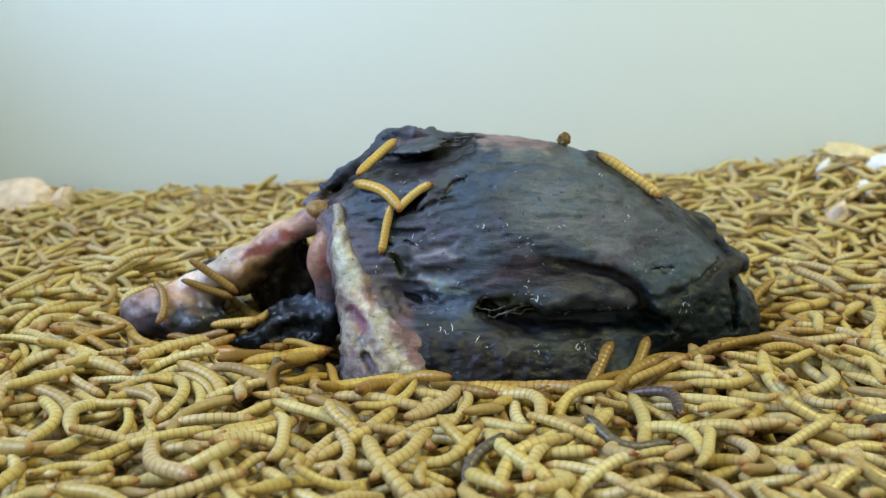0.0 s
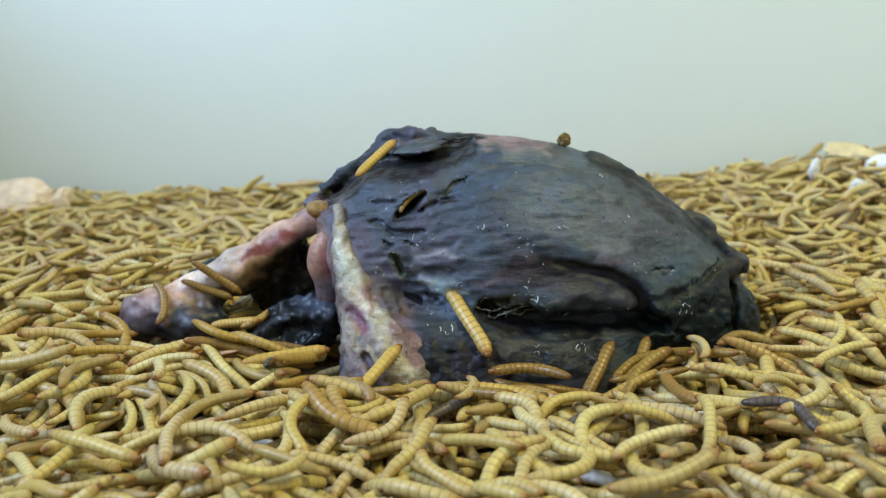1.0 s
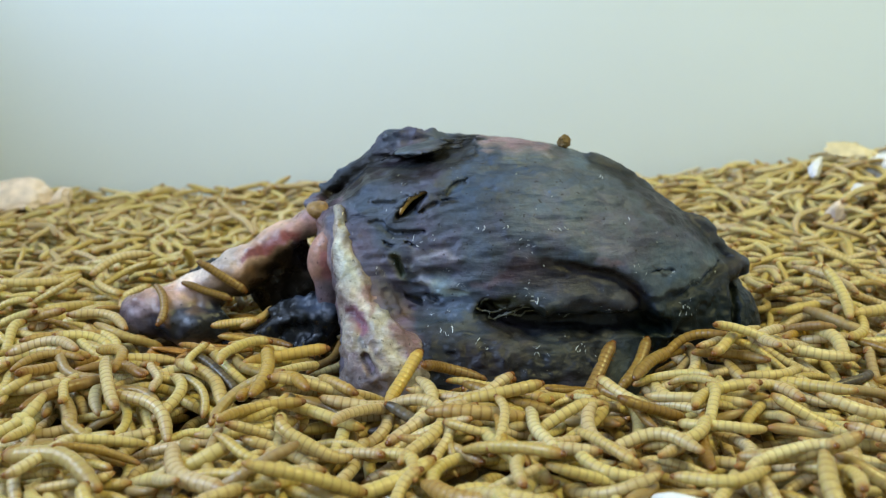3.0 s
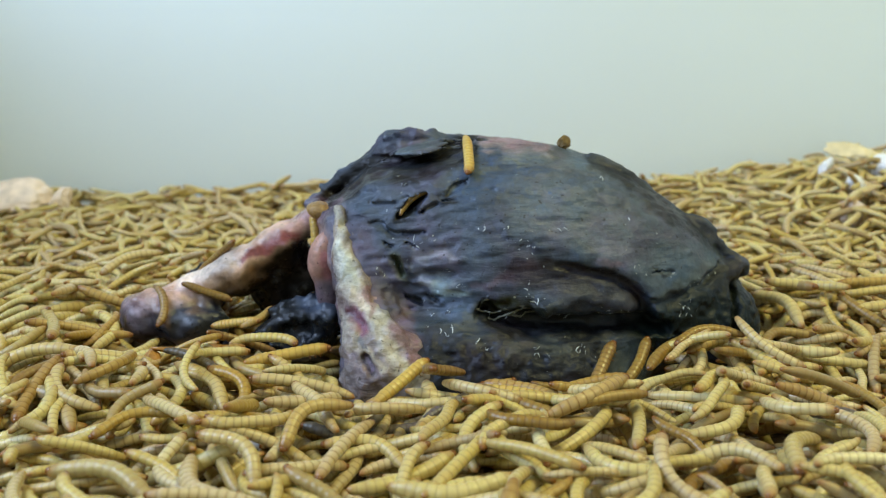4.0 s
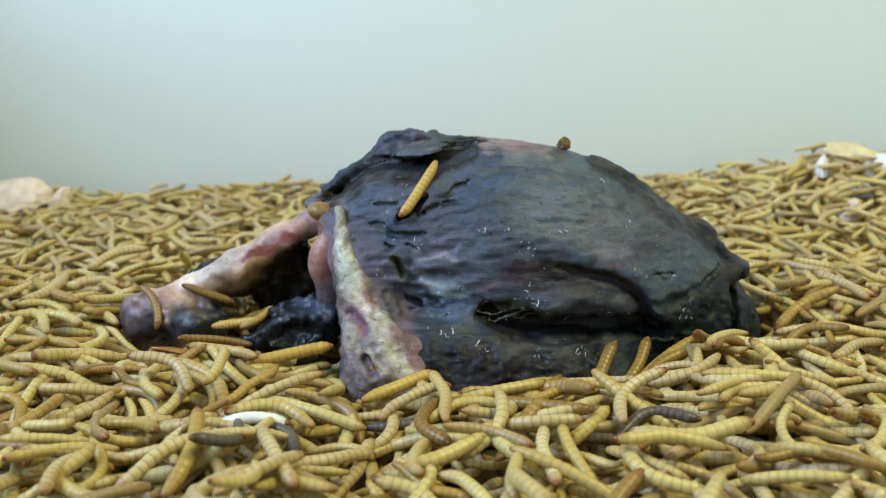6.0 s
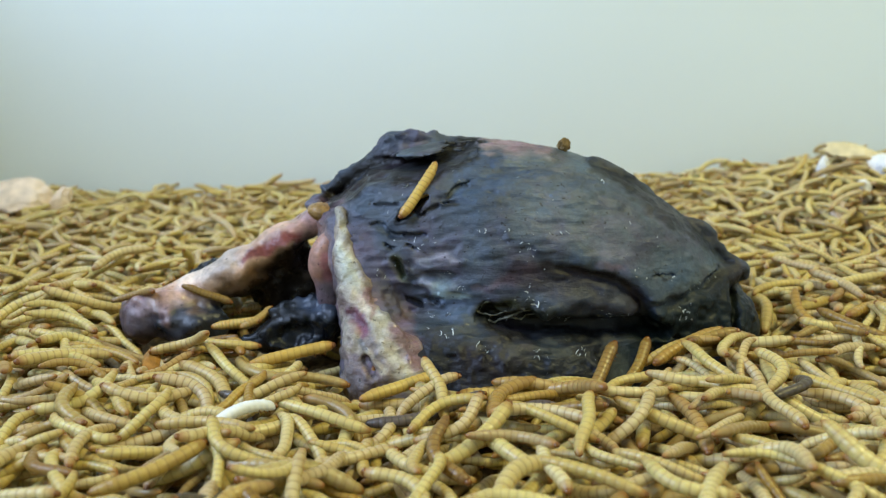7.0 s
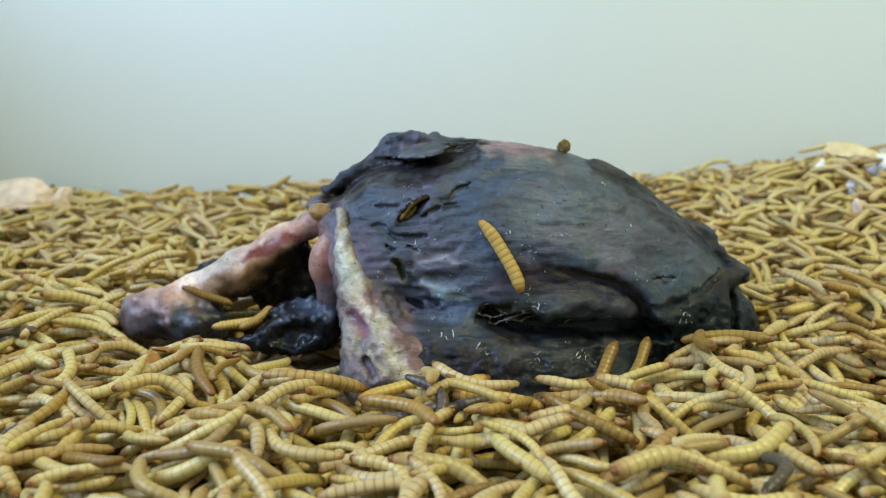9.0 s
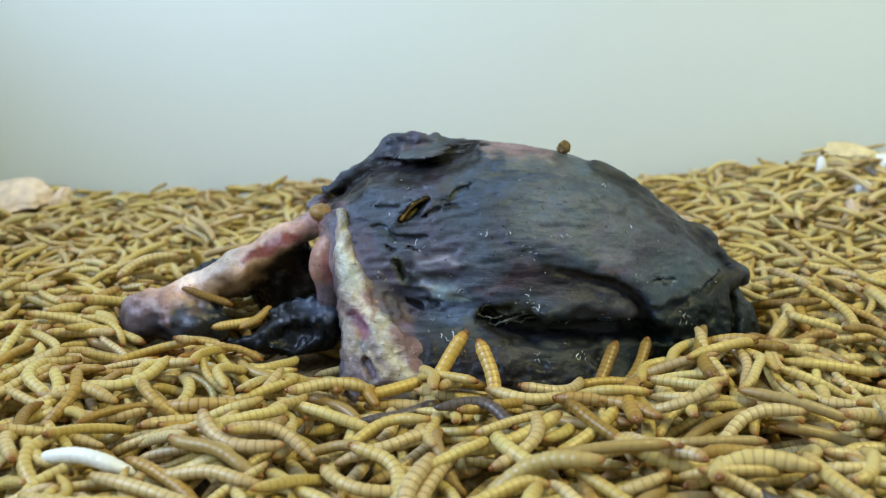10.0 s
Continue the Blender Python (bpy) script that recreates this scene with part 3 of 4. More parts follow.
    piece("fat_strip", fat_field, (-0.052, 0.268, -0.016), (0.002, 0.335, 0.056), 0.00072, FAT, "cream and pink fat with sinew", lambda v: colours(
        v, (0.32, 0.255, 0.23),
        ([(-0.0363, 0.0490, 0.0030), (-0.0350, 0.0379, 0.0040), (-0.0312, 0.0308, 0.0048), (-0.0275, 0.0248, 0.0040)], CREAM, 0.95),
        ([(-0.0262, 0.0248, 0.0026), (-0.0225, 0.0207, 0.0032), (-0.0170, 0.0157, 0.0038), (-0.0130, 0.0094, 0.0040), (-0.0100, 0.0026, 0.0036)], (0.62, 0.55, 0.45), 0.92),
        ([(-0.0350, 0.0160, 0.0040), (-0.0291, 0.0136, 0.0042), (-0.0262, 0.0117, 0.0036)], (0.58, 0.51, 0.41), 0.85),
        ([(-0.0300, 0.0108, 0.0018), (-0.0240, 0.0120, 0.0018), (-0.0180, 0.0080, 0.0020)], (0.56, 0.50, 0.34), 0.7),
        ([(-0.0345, 0.0400, 0.0016), (-0.0318, 0.0320, 0.0022), (-0.0285, 0.0275, 0.0018)], (0.74, 0.71, 0.58), 0.8),
        ([(-0.0245, 0.0268, 0.0016), (-0.0222, 0.0212, 0.0016)], (0.30, 0.14, 0.19), 0.6),
        ([(-0.0305, 0.0205, 0.0030), (-0.0258, 0.0185, 0.0030)], (0.24, 0.075, 0.12), 0.85),
        ([(-0.0147, 0.0159, 0.0034), (-0.0109, 0.0118, 0.0034), (-0.0078, 0.0080, 0.0030)], (0.28, 0.15, 0.18), 0.85),
        ([(-0.0320, 0.0059, 0.0044), (-0.0240, 0.0030, 0.0050), (-0.0180, 0.0015, 0.0030)], (0.24, 0.195, 0.19), 0.8),
        ([(-0.0262, 0.0150, 0.0014), (-0.0250, 0.0130, 0.0016)], (0.13, 0.13, 0.13), 0.8),
        # first patch darkens the dented pit: its shade painted into the fat
        ([(-0.0248, 0.0094, 0.0014), (-0.0222, 0.0061, 0.0018)], (0.075, 0.075, 0.055), 0.95), ([(-0.0385, 0.046, 0.003), (-0.0385, 0.034, 0.003)], (0.50, 0.32, 0.22), 0.6)))
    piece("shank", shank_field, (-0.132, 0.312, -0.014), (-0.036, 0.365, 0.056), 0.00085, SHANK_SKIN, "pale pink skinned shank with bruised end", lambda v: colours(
        v, (0.50, 0.325, 0.235),
        # brown and black underside: dark flesh, with shade below the shank painted in
        ([(-0.0880, 0.0130, 0.0050), (-0.0720, 0.0190, 0.0085), (-0.0560, 0.0310, 0.0070)], (0.30, 0.17, 0.085), 0.95),
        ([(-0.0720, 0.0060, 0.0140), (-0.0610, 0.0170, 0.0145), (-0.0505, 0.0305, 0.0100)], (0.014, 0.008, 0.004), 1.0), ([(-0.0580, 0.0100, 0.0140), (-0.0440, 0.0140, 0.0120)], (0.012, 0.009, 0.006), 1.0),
        # red streak, then a pale top band with its highlight in the colour
        ([(-0.0735, 0.0280, 0.0014), (-0.0650, 0.0322, 0.0034), (-0.0545, 0.0380, 0.0036)], RED, 0.95), ([(-0.0960, 0.0205, 0.0040), (-0.0780, 0.0280, 0.0040)], (0.66, 0.54, 0.47), 0.75),
        ([(-0.0560, 0.0400, 0.0030), (-0.0470, 0.0420, 0.0045)], (0.52, 0.30, 0.26), 0.8),
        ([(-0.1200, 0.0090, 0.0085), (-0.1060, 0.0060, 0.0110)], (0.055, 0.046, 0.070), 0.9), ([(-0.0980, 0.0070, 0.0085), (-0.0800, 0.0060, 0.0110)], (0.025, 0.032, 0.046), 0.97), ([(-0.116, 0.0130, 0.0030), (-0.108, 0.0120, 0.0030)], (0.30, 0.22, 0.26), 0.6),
        ([(-0.1010, 0.0160, 0.0030), (-0.0990, 0.0080, 0.0025)], (0.34, 0.22, 0.22), 0.6)))
    piece("skin_flap", flap_field, (-0.088, 0.300, -0.010), (-0.028, 0.340, 0.024), 0.00085, SKIN, "torn black wet skin", lambda v: colours(
        v, (0.009, 0.010, 0.012), ([(-0.050, 0.017, 0.003), (-0.040, 0.016, 0.004)], (0.10, 0.11, 0.14), 0.7)))
    piece("sinew_lobe", lobe_field, (-0.056, 0.308, 0.006), (-0.030, 0.340, 0.050), 0.00085, SHANK_SKIN, "rounded pink sinew lobe", lambda v: colours(
        v, (0.38, 0.20, 0.15), ([(-0.041, 0.034, 0.003), (-0.040, 0.027, 0.003)], (0.36, 0.12, 0.14), 0.7), ([(-0.041, 0.020, 0.008), (-0.042, 0.012, 0.008)], (0.12, 0.10, 0.14), 0.8)))
    piece("fat_nub", nub_field, (-0.055, 0.322, 0.036), (-0.033, 0.345, 0.055), 0.00085, FAT, "amber fat nub", lambda v: colours(v, (0.40, 0.24, 0.07)))
    piece("skin_tag", tag_field, (-0.104, 0.346, 0.004), (-0.080, 0.366, 0.032), 0.00085, SKIN, "dark skin shred behind the shank", lambda v: colours(v, (0.030, 0.032, 0.040)))
    gen = np.random.RandomState(3)
    # a web of sinews across the torn hollow
    nodes = [(0.0111, 0.0205), (0.0139, 0.0235), (0.0158, 0.0190), (0.0205, 0.0205), (0.0235, 0.0250), (0.0262, 0.0215), (0.0300, 0.0238), (0.0325, 0.0215), (0.0150, 0.0172), (0.0213, 0.0182), (0.0275, 0.0192), (0.0380, 0.0235)]
    y = np.linspace(0.280, 0.320, 161)

    def face_of(kx, kz):
        f = muscle_field(np.stack([0 * y + kx, y, 0 * y + kz], -1))
        return float(y[np.argmax(f < 0)])

    depth = [min(face_of(*k), 0.3005) for k in nodes]
    for i, j in ((0, 1), (0, 2), (1, 4), (2, 3), (3, 5), (4, 5), (5, 6), (6, 7), (8, 9), (9, 10), (10, 11), (2, 8), (4, 6), (7, 11), (5, 9)):
        knots = []
        for u in (0, 0.33, 0.66, 1):
            bow = 0.0009 * math.sin(math.pi * u)
            knots.append((nodes[i][0] * (1 - u) + nodes[j][0] * u + bow * gen.normal(), depth[i] * (1 - u) + depth[j] * u + bow, nodes[i][1] * (1 - u) + nodes[j][1] * u - bow * abs(gen.normal())))
        strand("sinew_strand", knots, gen.uniform(0.00020, 0.00042), joint)
    # curled shreds and flakes of dried film, their white also standing in for glints on the wet flesh
    spots = ((0.0265, 0.0412, 9), (0.0280, 0.0404, 6), (0.0391, 0.0168, 6), (0.0439, 0.0160, 6), (0.0528, 0.0190, 9), (0.0603, 0.0190, 6), (0.0280, 0.0262, 6), (0.0297, 0.0238, 3), (0.0634, 0.0337, 4), (0.0639, 0.0301, 4), (0.0616, 0.0465, 2),
             (-0.0152, 0.0593, 8), (0.0820, 0.0189, 7), (0.0842, 0.0157, 6), (0.0530, 0.0584, 3), (0.0717, 0.0415, 2), (0.0775, 0.0300, 4), (-0.0089, 0.0407, 4), (0.0136, 0.0472, 3), (0.0210, 0.0466, 3), (0.0379, 0.0467, 3), (-0.0048, 0.0176, 6),
             (0.0009, 0.0156, 6), (0.0938, 0.0270, 6), (0.0880, 0.0260, 4), (0.0200, 0.0165, 5), (0.0255, 0.0172, 4), (0.0010, 0.0330, 3), (0.0060, 0.0270, 3), (-0.0230, 0.0330, 3), (0.0120, 0.0105, 5), (0.0300, 0.0090, 5), (0.0450, 0.0085, 5), (-0.0020, 0.0420, 2))
    ways = []
    for cx, cz, count in spots + tuple((gen.uniform(-0.026, 0.098), gen.uniform(0.004, 0.066), 1) for _ in range(70)):
        for _ in range(count):
            steps = gen.randint(2, 6) if count > 1 else gen.randint(1, 3)
            turn = gen.uniform(-0.6, 0.9) + np.cumsum(gen.normal(0, 0.7, steps))
            start = np.array([cx, cz]) + gen.normal(0, 1, 2) * (0.0016, 0.0009) * min(count - 1, 1)
            ways.append(start + np.concatenate([[[0, 0]], np.cumsum(np.stack([np.cos(turn), np.sin(turn)], -1) * gen.uniform(0.00025, 0.00055), 0)]))
    flat_ways = np.concatenate(ways)
    ys = np.linspace(0.274, 0.350, 191)
    inside = muscle_field(np.stack(np.broadcast_arrays(flat_ways[:, :1], ys[None], flat_ways[:, 1:]), -1)) < 0
    front = np.where(inside.any(1), ys[np.argmax(inside, 1)], np.nan)
    verts, faces, at = [], [], 0
    for way in ways:
        y = front[at:at + len(way)]
        at += len(way)
        if np.isnan(y).any() or np.ptp(y) > 0.003:
            continue
        c = np.stack([way[:, 0], y - 0.00008, way[:, 1]], -1) - np.array(MEAT_AT)
        r = gen.uniform(0.00008, 0.00019)
        n = len(verts)
        for k, q in enumerate(c):
            wide = r * (0.5 if k in (0, len(c) - 1) else 1)
            verts += [q + wide * np.array(o) for o in ((-0.7, 0, -0.7), (0.7, 0, -0.7), (0.7, -0.8, 0.7), (-0.7, -0.8, 0.7))]
        faces += [(n + 4 * k + j, n + 4 * k + (j + 1) % 4, n + 4 * k + 4 + (j + 1) % 4, n + 4 * k + 4 + j) for k in range(len(c) - 1) for j in range(4)]
        faces += [(n + 3, n + 2, n + 1, n), tuple(n + 4 * len(c) - 4 + j for j in range(4))]
    bm = smooth_mesh("dried_film", verts, faces)
    tagged(part("dried_film", bm, FILM, joint, "tiny white dried film flakes standing in for wet glints"), kind="stuff")
    return joint


MEAT = joint_of_meat()


# ---- scraps of food and small things on the bed ----


def scrap(name, size, seed, material, label, at, turn, category="food scrap", hollow=0.0, cuts=5):
    """A broken crust or shell: an uneven lump with flattened, chipped sides."""
    bm = bmesh.new()
    bmesh.ops.create_icosphere(bm, subdivisions=5, radius=1)
    co = np.array([v.co for v in bm.verts])
    n = 1 + 0.24 * value_noise(co + seed, 0.9) + 0.15 * value_noise(co + seed, 0.35) + 0.09 * value_noise(co + seed, 0.15) + 0.04 * value_noise(co + seed, 0.07)
    co = co * n[:, None]
    for k in range(cuts):
        g = np.random.RandomState(seed * 7 + k)
        way = g.normal(size=3)
        way /= np.linalg.norm(way)
        over = np.maximum(co @ way - g.uniform(0.55, 0.85), 0)
        co = co - over[:, None] * way * 0.80
    if hollow:
        r2 = (co[:, :2] ** 2).sum(1)
        co[:, 2] = np.where(co[:, 2] < 0, -co[:, 2] * 0.82, co[:, 2]) - hollow * r2
    co = co * np.array(size)
    for v, c in zip(bm.verts, co):
        v.co = c
    for f in bm.faces:
        f.smooth = True
    thing = tagged(part(name, bm, material), label, category)
    thing.matrix_basis = pose(*at, *turn)
    return thing


CRUMB = scrap("food_pellet", (0.0024, 0.0024, 0.0026), 3, PELLET, "small brown pellet stuck on top of the meat", (0.0439, 0.3440, 0.0697), (0, 10, 20), "pellet", cuts=0)
scrap("bread_crust", (0.026, 0.015, 0.0150), 5, CHIP, "pale pinkish arched dry crust lying on the larvae", (-0.2480, 0.545, 0.0050), (-30, -6, 15), hollow=0.55)
scrap("crust_flake", (0.0065, 0.0050, 0.0110), 8, CHIP, "small pale crust flake standing in the larvae", (-0.2230, 0.540, 0.0060), (0, 25, 40))
scrap("crust_slab", (0.0150, 0.0100, 0.0050), 12, SLAB, "flat pale yellow crust slab on heaped larvae", (0.2330, 0.533, 0.0365), (4, 8, -10))
scrap("egg_shell", (0.0105, 0.0090, 0.0100), 15, SHELL, "white broken shell piece beside the crust slab", (0.2440, 0.515, 0.0310), (40, 20, 0), "shell", 0.5)
SHARDS = [scrap("shell_shard", (0.0035, 0.0030, 0.0070), 21, SHELL, "small white shell shard among larvae", (0.2090, 0.520, 0.0290), (0, -12, 0), "shell"),
          scrap("shell_shard", (0.0075, 0.0040, 0.0050), 24, SHELL, "jagged white shell shard among larvae", (0.2230, 0.495, 0.0235), (10, 20, 30), "shell"),
          scrap("shell_shard", (0.0095, 0.0060, 0.0070), 27, CHIP, "cream crust shard among larvae", (0.2050, 0.470, 0.0150), (0, 15, 70), "shell")]
for i, (x, y, z, a) in enumerate(((-0.0900, 0.300, 0.0060, 20), (-0.0830, 0.296, 0.0065, 70), (-0.0760, 0.301, 0.0060, -30), (-0.0960, 0.293, 0.0050, 110))):
    scrap("shed_skin", (0.0075, 0.0032, 0.0012), 31 + i, HUSK, "translucent orange shed larva skin on the bed", (x, y, z), (8 * i - 10, 14 - 9 * i, a), "shed skin")
scrap("dark_crumb", (0.0045, 0.0030, 0.0020), 41, PELLET, "dark crumb of frass among the larvae", (0.030, 0.262, 0.0050), (0, 10, 40), "crumb")

# ---- the larvae ----
rng = np.random.RandomState(11)
SEGMENTS = 13


def spine_of(length, bend, twist, lift, count):
    """Points of a bent spine, centred, its chord along x, and the tangents."""
    s = np.linspace(0, 1, count)
    angle = bend * (s - 0.5) + twist * np.sin(2 * np.pi * s)
    dx, dy = np.cos(angle), np.sin(angle)
    x = np.concatenate([[0], np.cumsum((dx[1:] + dx[:-1]) / 2)])
    y = np.concatenate([[0], np.cumsum((dy[1:] + dy[:-1]) / 2)])
    p = np.stack([x, y, 0 * x], -1) * length / (count - 1)
    p -= p.mean(0)
    p[:, 2] = lift * np.sin(np.pi * s) * length
    return s, p, np.stack([dx, dy, 0 * dx], -1)


def girth(s):
    """Thickness along the body: blunt at the head, slender at the tail."""
    front = np.clip(s / 0.10, 0, 1) ** 0.5
    back = np.clip((1 - s) / 0.20, 0, 1) ** 0.5
    return (0.42 + 0.58 * front) * (0.32 + 0.68 * back)


def tube_of(shape, rings, sides, grooves=0.0):
    length, radius, bend, twist, lift = shape
    s, p, t = spine_of(length, bend, twist, lift, rings)
    r = radius * girth(s)
    if grooves:
        r = r * (1 - grooves * (np.abs(((s * SEGMENTS + 0.5) % 1) - 0.5) < 0.17))
    side = np.stack([-t[:, 1], t[:, 0], 0 * r], -1)
    a = np.linspace(0, 2 * np.pi, sides, endpoint=False)
    ring = side[:, None] * np.cos(a)[None, :, None] + np.array([0, 0, 0.88]) * np.sin(a)[None, :, None]
    v = (p[:, None] + r[:, None, None] * ring).reshape(-1, 3)
    along = np.repeat(s, sides)
    i, j = np.meshgrid(np.arange(rings - 1), np.arange(sides), indexing="ij")
    k = (j + 1) % sides
    f = np.stack([i * sides + j, (i + 1) * sides + j, (i + 1) * sides + k, i * sides + k], -1).reshape(-1, 4)
    tip0, tip1 = p[0] - t[0] * r[0] * 0.5, p[-1] + t[-1] * r[-1] * 0.7
    n = len(v)
    v = np.concatenate([v, [tip0, tip1]])
    along = np.concatenate([along, [0.0, 1.0]])
    j = np.arange(sides)
    k = (j + 1) % sides
    caps = np.concatenate([np.stack([0 * j + n, j, k], -1), np.stack([0 * j + n + 1, (rings - 1) * sides + k, (rings - 1) * sides + j], -1)])
    return v, [tuple(q) for q in f[:, ::-1]] + [tuple(c[::-1]) for c in caps], along, p, t


SHAPES = []
for i in range(18):
    length = rng.uniform(0.0225, 0.0325)
    SHAPES.append((length, length * rng.uniform(0.060, 0.073), rng.choice([-1, 1]) * rng.uniform(0.05, 2.3), rng.uniform(-0.5, 0.5), rng.uniform(-0.02, 0.06)))


def body_mesh(shape, name="body"):
    v, f, along, p, t = tube_of(shape, SEGMENTS * 6 + 1, 12, 0.045)
    return smooth_mesh(name, v, f, along=along), p, t


def head_mesh(shape, p, t):
    bm = bmesh.new()
    bmesh.ops.create_icosphere(bm, subdivisions=2, radius=1)
    r = shape[1] * 0.56
    turn = math.atan2(t[0][1], t[0][0])
    bm.transform(Matrix.Translation(p[0] + t[0] * r * 0.1) @ Matrix.Rotation(turn, 4, "Z") @ Matrix.Diagonal((r * 0.95, r, r * 0.85, 1)))
    for face in bm.faces:
        face.smooth = True
    mesh = bpy.data.meshes.new("head")
    bm.to_mesh(mesh)
    bm.free()
    return mesh


def leg_mesh(shape, p, t, k, side):
    """One of the six short legs behind the head."""
    bm = bmesh.new()
    r = shape[1]
    bmesh.ops.create_cone(bm, cap_ends=True, segments=5, radius1=r * 0.13, radius2=r * 0.04, depth=r * 0.9)
    at = p[k] + np.array([-t[k][1], t[k][0], 0]) * side * r * 0.75 + np.array([0, 0, -r * 0.55])
    bm.transform(Matrix.Translation(at) @ Matrix.Rotation(side * math.atan2(t[k][0], 1) + radians(180), 4, "X"))
    mesh = bpy.data.meshes.new("leg")
    bm.to_mesh(mesh)
    bm.free()
    return mesh


LABELS = {"worm": "straw-yellow banded mealworm larva with brown head", "white": "freshly moulted white mealworm larva among the others",
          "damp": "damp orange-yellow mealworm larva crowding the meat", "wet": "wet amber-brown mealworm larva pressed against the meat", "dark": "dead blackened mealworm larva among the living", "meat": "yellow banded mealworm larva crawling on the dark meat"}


def larva(shape, material, label, head=True, legs=False):
    thing = tagged(new("mealworm"), label, "larva", "mealworms in the bin")
    mesh, p, t = body_mesh(shape)
    part("body", mesh, material, thing)
    if head:
        part("head", head_mesh(shape, p, t), HEAD, thing, "shiny brown head")
    if legs:
        for k in (8, 13, 18):
            for side in (-1, 1):
                part("leg", leg_mesh(shape, p, t, k, side), HEAD, thing)
    return thing


# the bed as a grid of heights, on which each larva comes to rest
CELL = 0.001
X0, Y0 = -0.372, -0.158
NX, NY = 744, 762
GX, GY = np.meshgrid(X0 + CELL * np.arange(NX), Y0 + CELL * np.arange(NY), indexing="ij")
TOP = terrain(GX, GY) - 0.0090
LEVEL = np.stack([GX, GY, terrain(GX, GY) + 0.002], -1)
MEAT_GAP = np.full(GX.shape, 1.0)
box = (slice(212, 522), slice(398, 588))
MEAT_GAP[box] = np.minimum.reduce([f(LEVEL[box]) for f in (muscle_field, shank_field, fat_field, flap_field)])


def cell(x, y):
    i = np.clip(((np.asarray(x) - X0) / CELL + 0.5).astype(int), 0, NX - 1)
    j = np.clip(((np.asarray(y) - Y0) / CELL + 0.5).astype(int), 0, NY - 1)
    return i, j


SPINES = [spine_of(*(s[0], s[2], s[3], s[4]), 13)[1] for s in SHAPES]


def rest(k, x, y, yaw, heights, sink=0.0009):
    """Centre height and slope of larva shape k lying on the grid of heights."""
    p, r = SPINES[k], SHAPES[k][1]
    c, s = math.cos(yaw), math.sin(yaw)
    wx, wy = x + c * p[:, 0] - s * p[:, 1], y + s * p[:, 0] + c * p[:, 1]
    under = np.maximum.reduce([heights[cell(wx - s * o, wy + c * o)] for o in (-0.6 * r, 0, 0.6 * r)])
    need = under + r * 0.85
    u = p[:, 0]
    slope = float(np.clip((u * (need - need.mean())).sum() / (u * u).sum(), -0.42, 0.42))
    lift = np.sort(need - slope * u)
    return float(lift[-3]) - sink, slope, wx, wy


def lie(x, y, z, yaw, slope, roll=0.0):
    return Matrix.Translation((x, y, z)) @ Matrix.Rotation(yaw, 4, "Z") @ Matrix.Rotation(-math.atan(slope), 4, "Y") @ Matrix.Rotation(roll, 4, "X")


def stamp(heights, k, x, y, yaw, z, slope):
    p, r = SPINES[k], SHAPES[k][1]
    u = np.linspace(0, 12, 37)
    fine = np.stack([np.interp(u, np.arange(13), p[:, a]) for a in (0, 1)], -1)
    g = girth(u / 12) * r
    c, s = math.cos(yaw), math.sin(yaw)
    for o in (-0.8, -0.4, 0.0, 0.4, 0.8):
        fx, fy = fine[:, 0], fine[:, 1] + o * g
        i, j = cell(x + c * fx - s * fy, y + s * fx + c * fy)
        heights[i, j] = np.maximum(heights[i, j], z + slope * fx + g * math.sqrt(1 - o * o) * 0.85)


def in_view(x, y):
    return abs(x) < 0.49 * y + 0.022 and 0.172 < y < WALL_Y - 0.006


def scatter(count, low, high, heights, tilt, seen=True):
    """Drops larvae one after the other on the bed, clear of the meat."""
    out = []
    while len(out) < count:
        y = rng.uniform(low, high)
        x = rng.uniform(-0.36, 0.36)
        if in_view(x, y) != seen:
            continue
        k, yaw = rng.randint(len(SHAPES)), rng.uniform(0, 2 * np.pi)
        z, slope, wx, wy = rest(k, x, y, yaw, heights)
        if (MEAT_GAP[cell(wx, wy)] < 0.001).any() or wy.max() > WALL_Y - 0.004 or wy.min() < -0.154 or abs(wx).max() > 0.370 or z > terrain(x, y) + 0.0075:
            if rng.rand() < 0.98:
                continue
            if (MEAT_GAP[cell(wx, wy)] < -0.002).any() or wy.max() > WALL_Y - 0.004 or wy.min() < -0.154 or abs(wx).max() > 0.370:
                continue
        roll = rng.uniform(-tilt, tilt)
        if seen and y > 0.40 and heights is TOP and rng.rand() < 0.02:
            slope = rng.choice([-1, 1]) * rng.uniform(0.7, 1.6)
            out.append((k, x, y, yaw, z - 0.001, slope, roll))
            continue
        stamp(heights, k, x, y, yaw, z, slope)
        out.append((k, x, y, yaw, z, slope, roll))
    return out


NEAR_Y = 0.352
BASE = scatter(900, 0.17, NEAR_Y + 0.01, TOP, 0.3) + scatter(1700, NEAR_Y - 0.01, WALL_Y, TOP, 0.3)
UNDER_TOP = TOP.copy()
FAR = scatter(2100, NEAR_Y, WALL_Y, TOP, 0.5)
NEAR = scatter(300, 0.178, NEAR_Y, TOP, 0.5)


REST = scatter(3300, -0.15, WALL_Y, TOP, 0.4, seen=False)


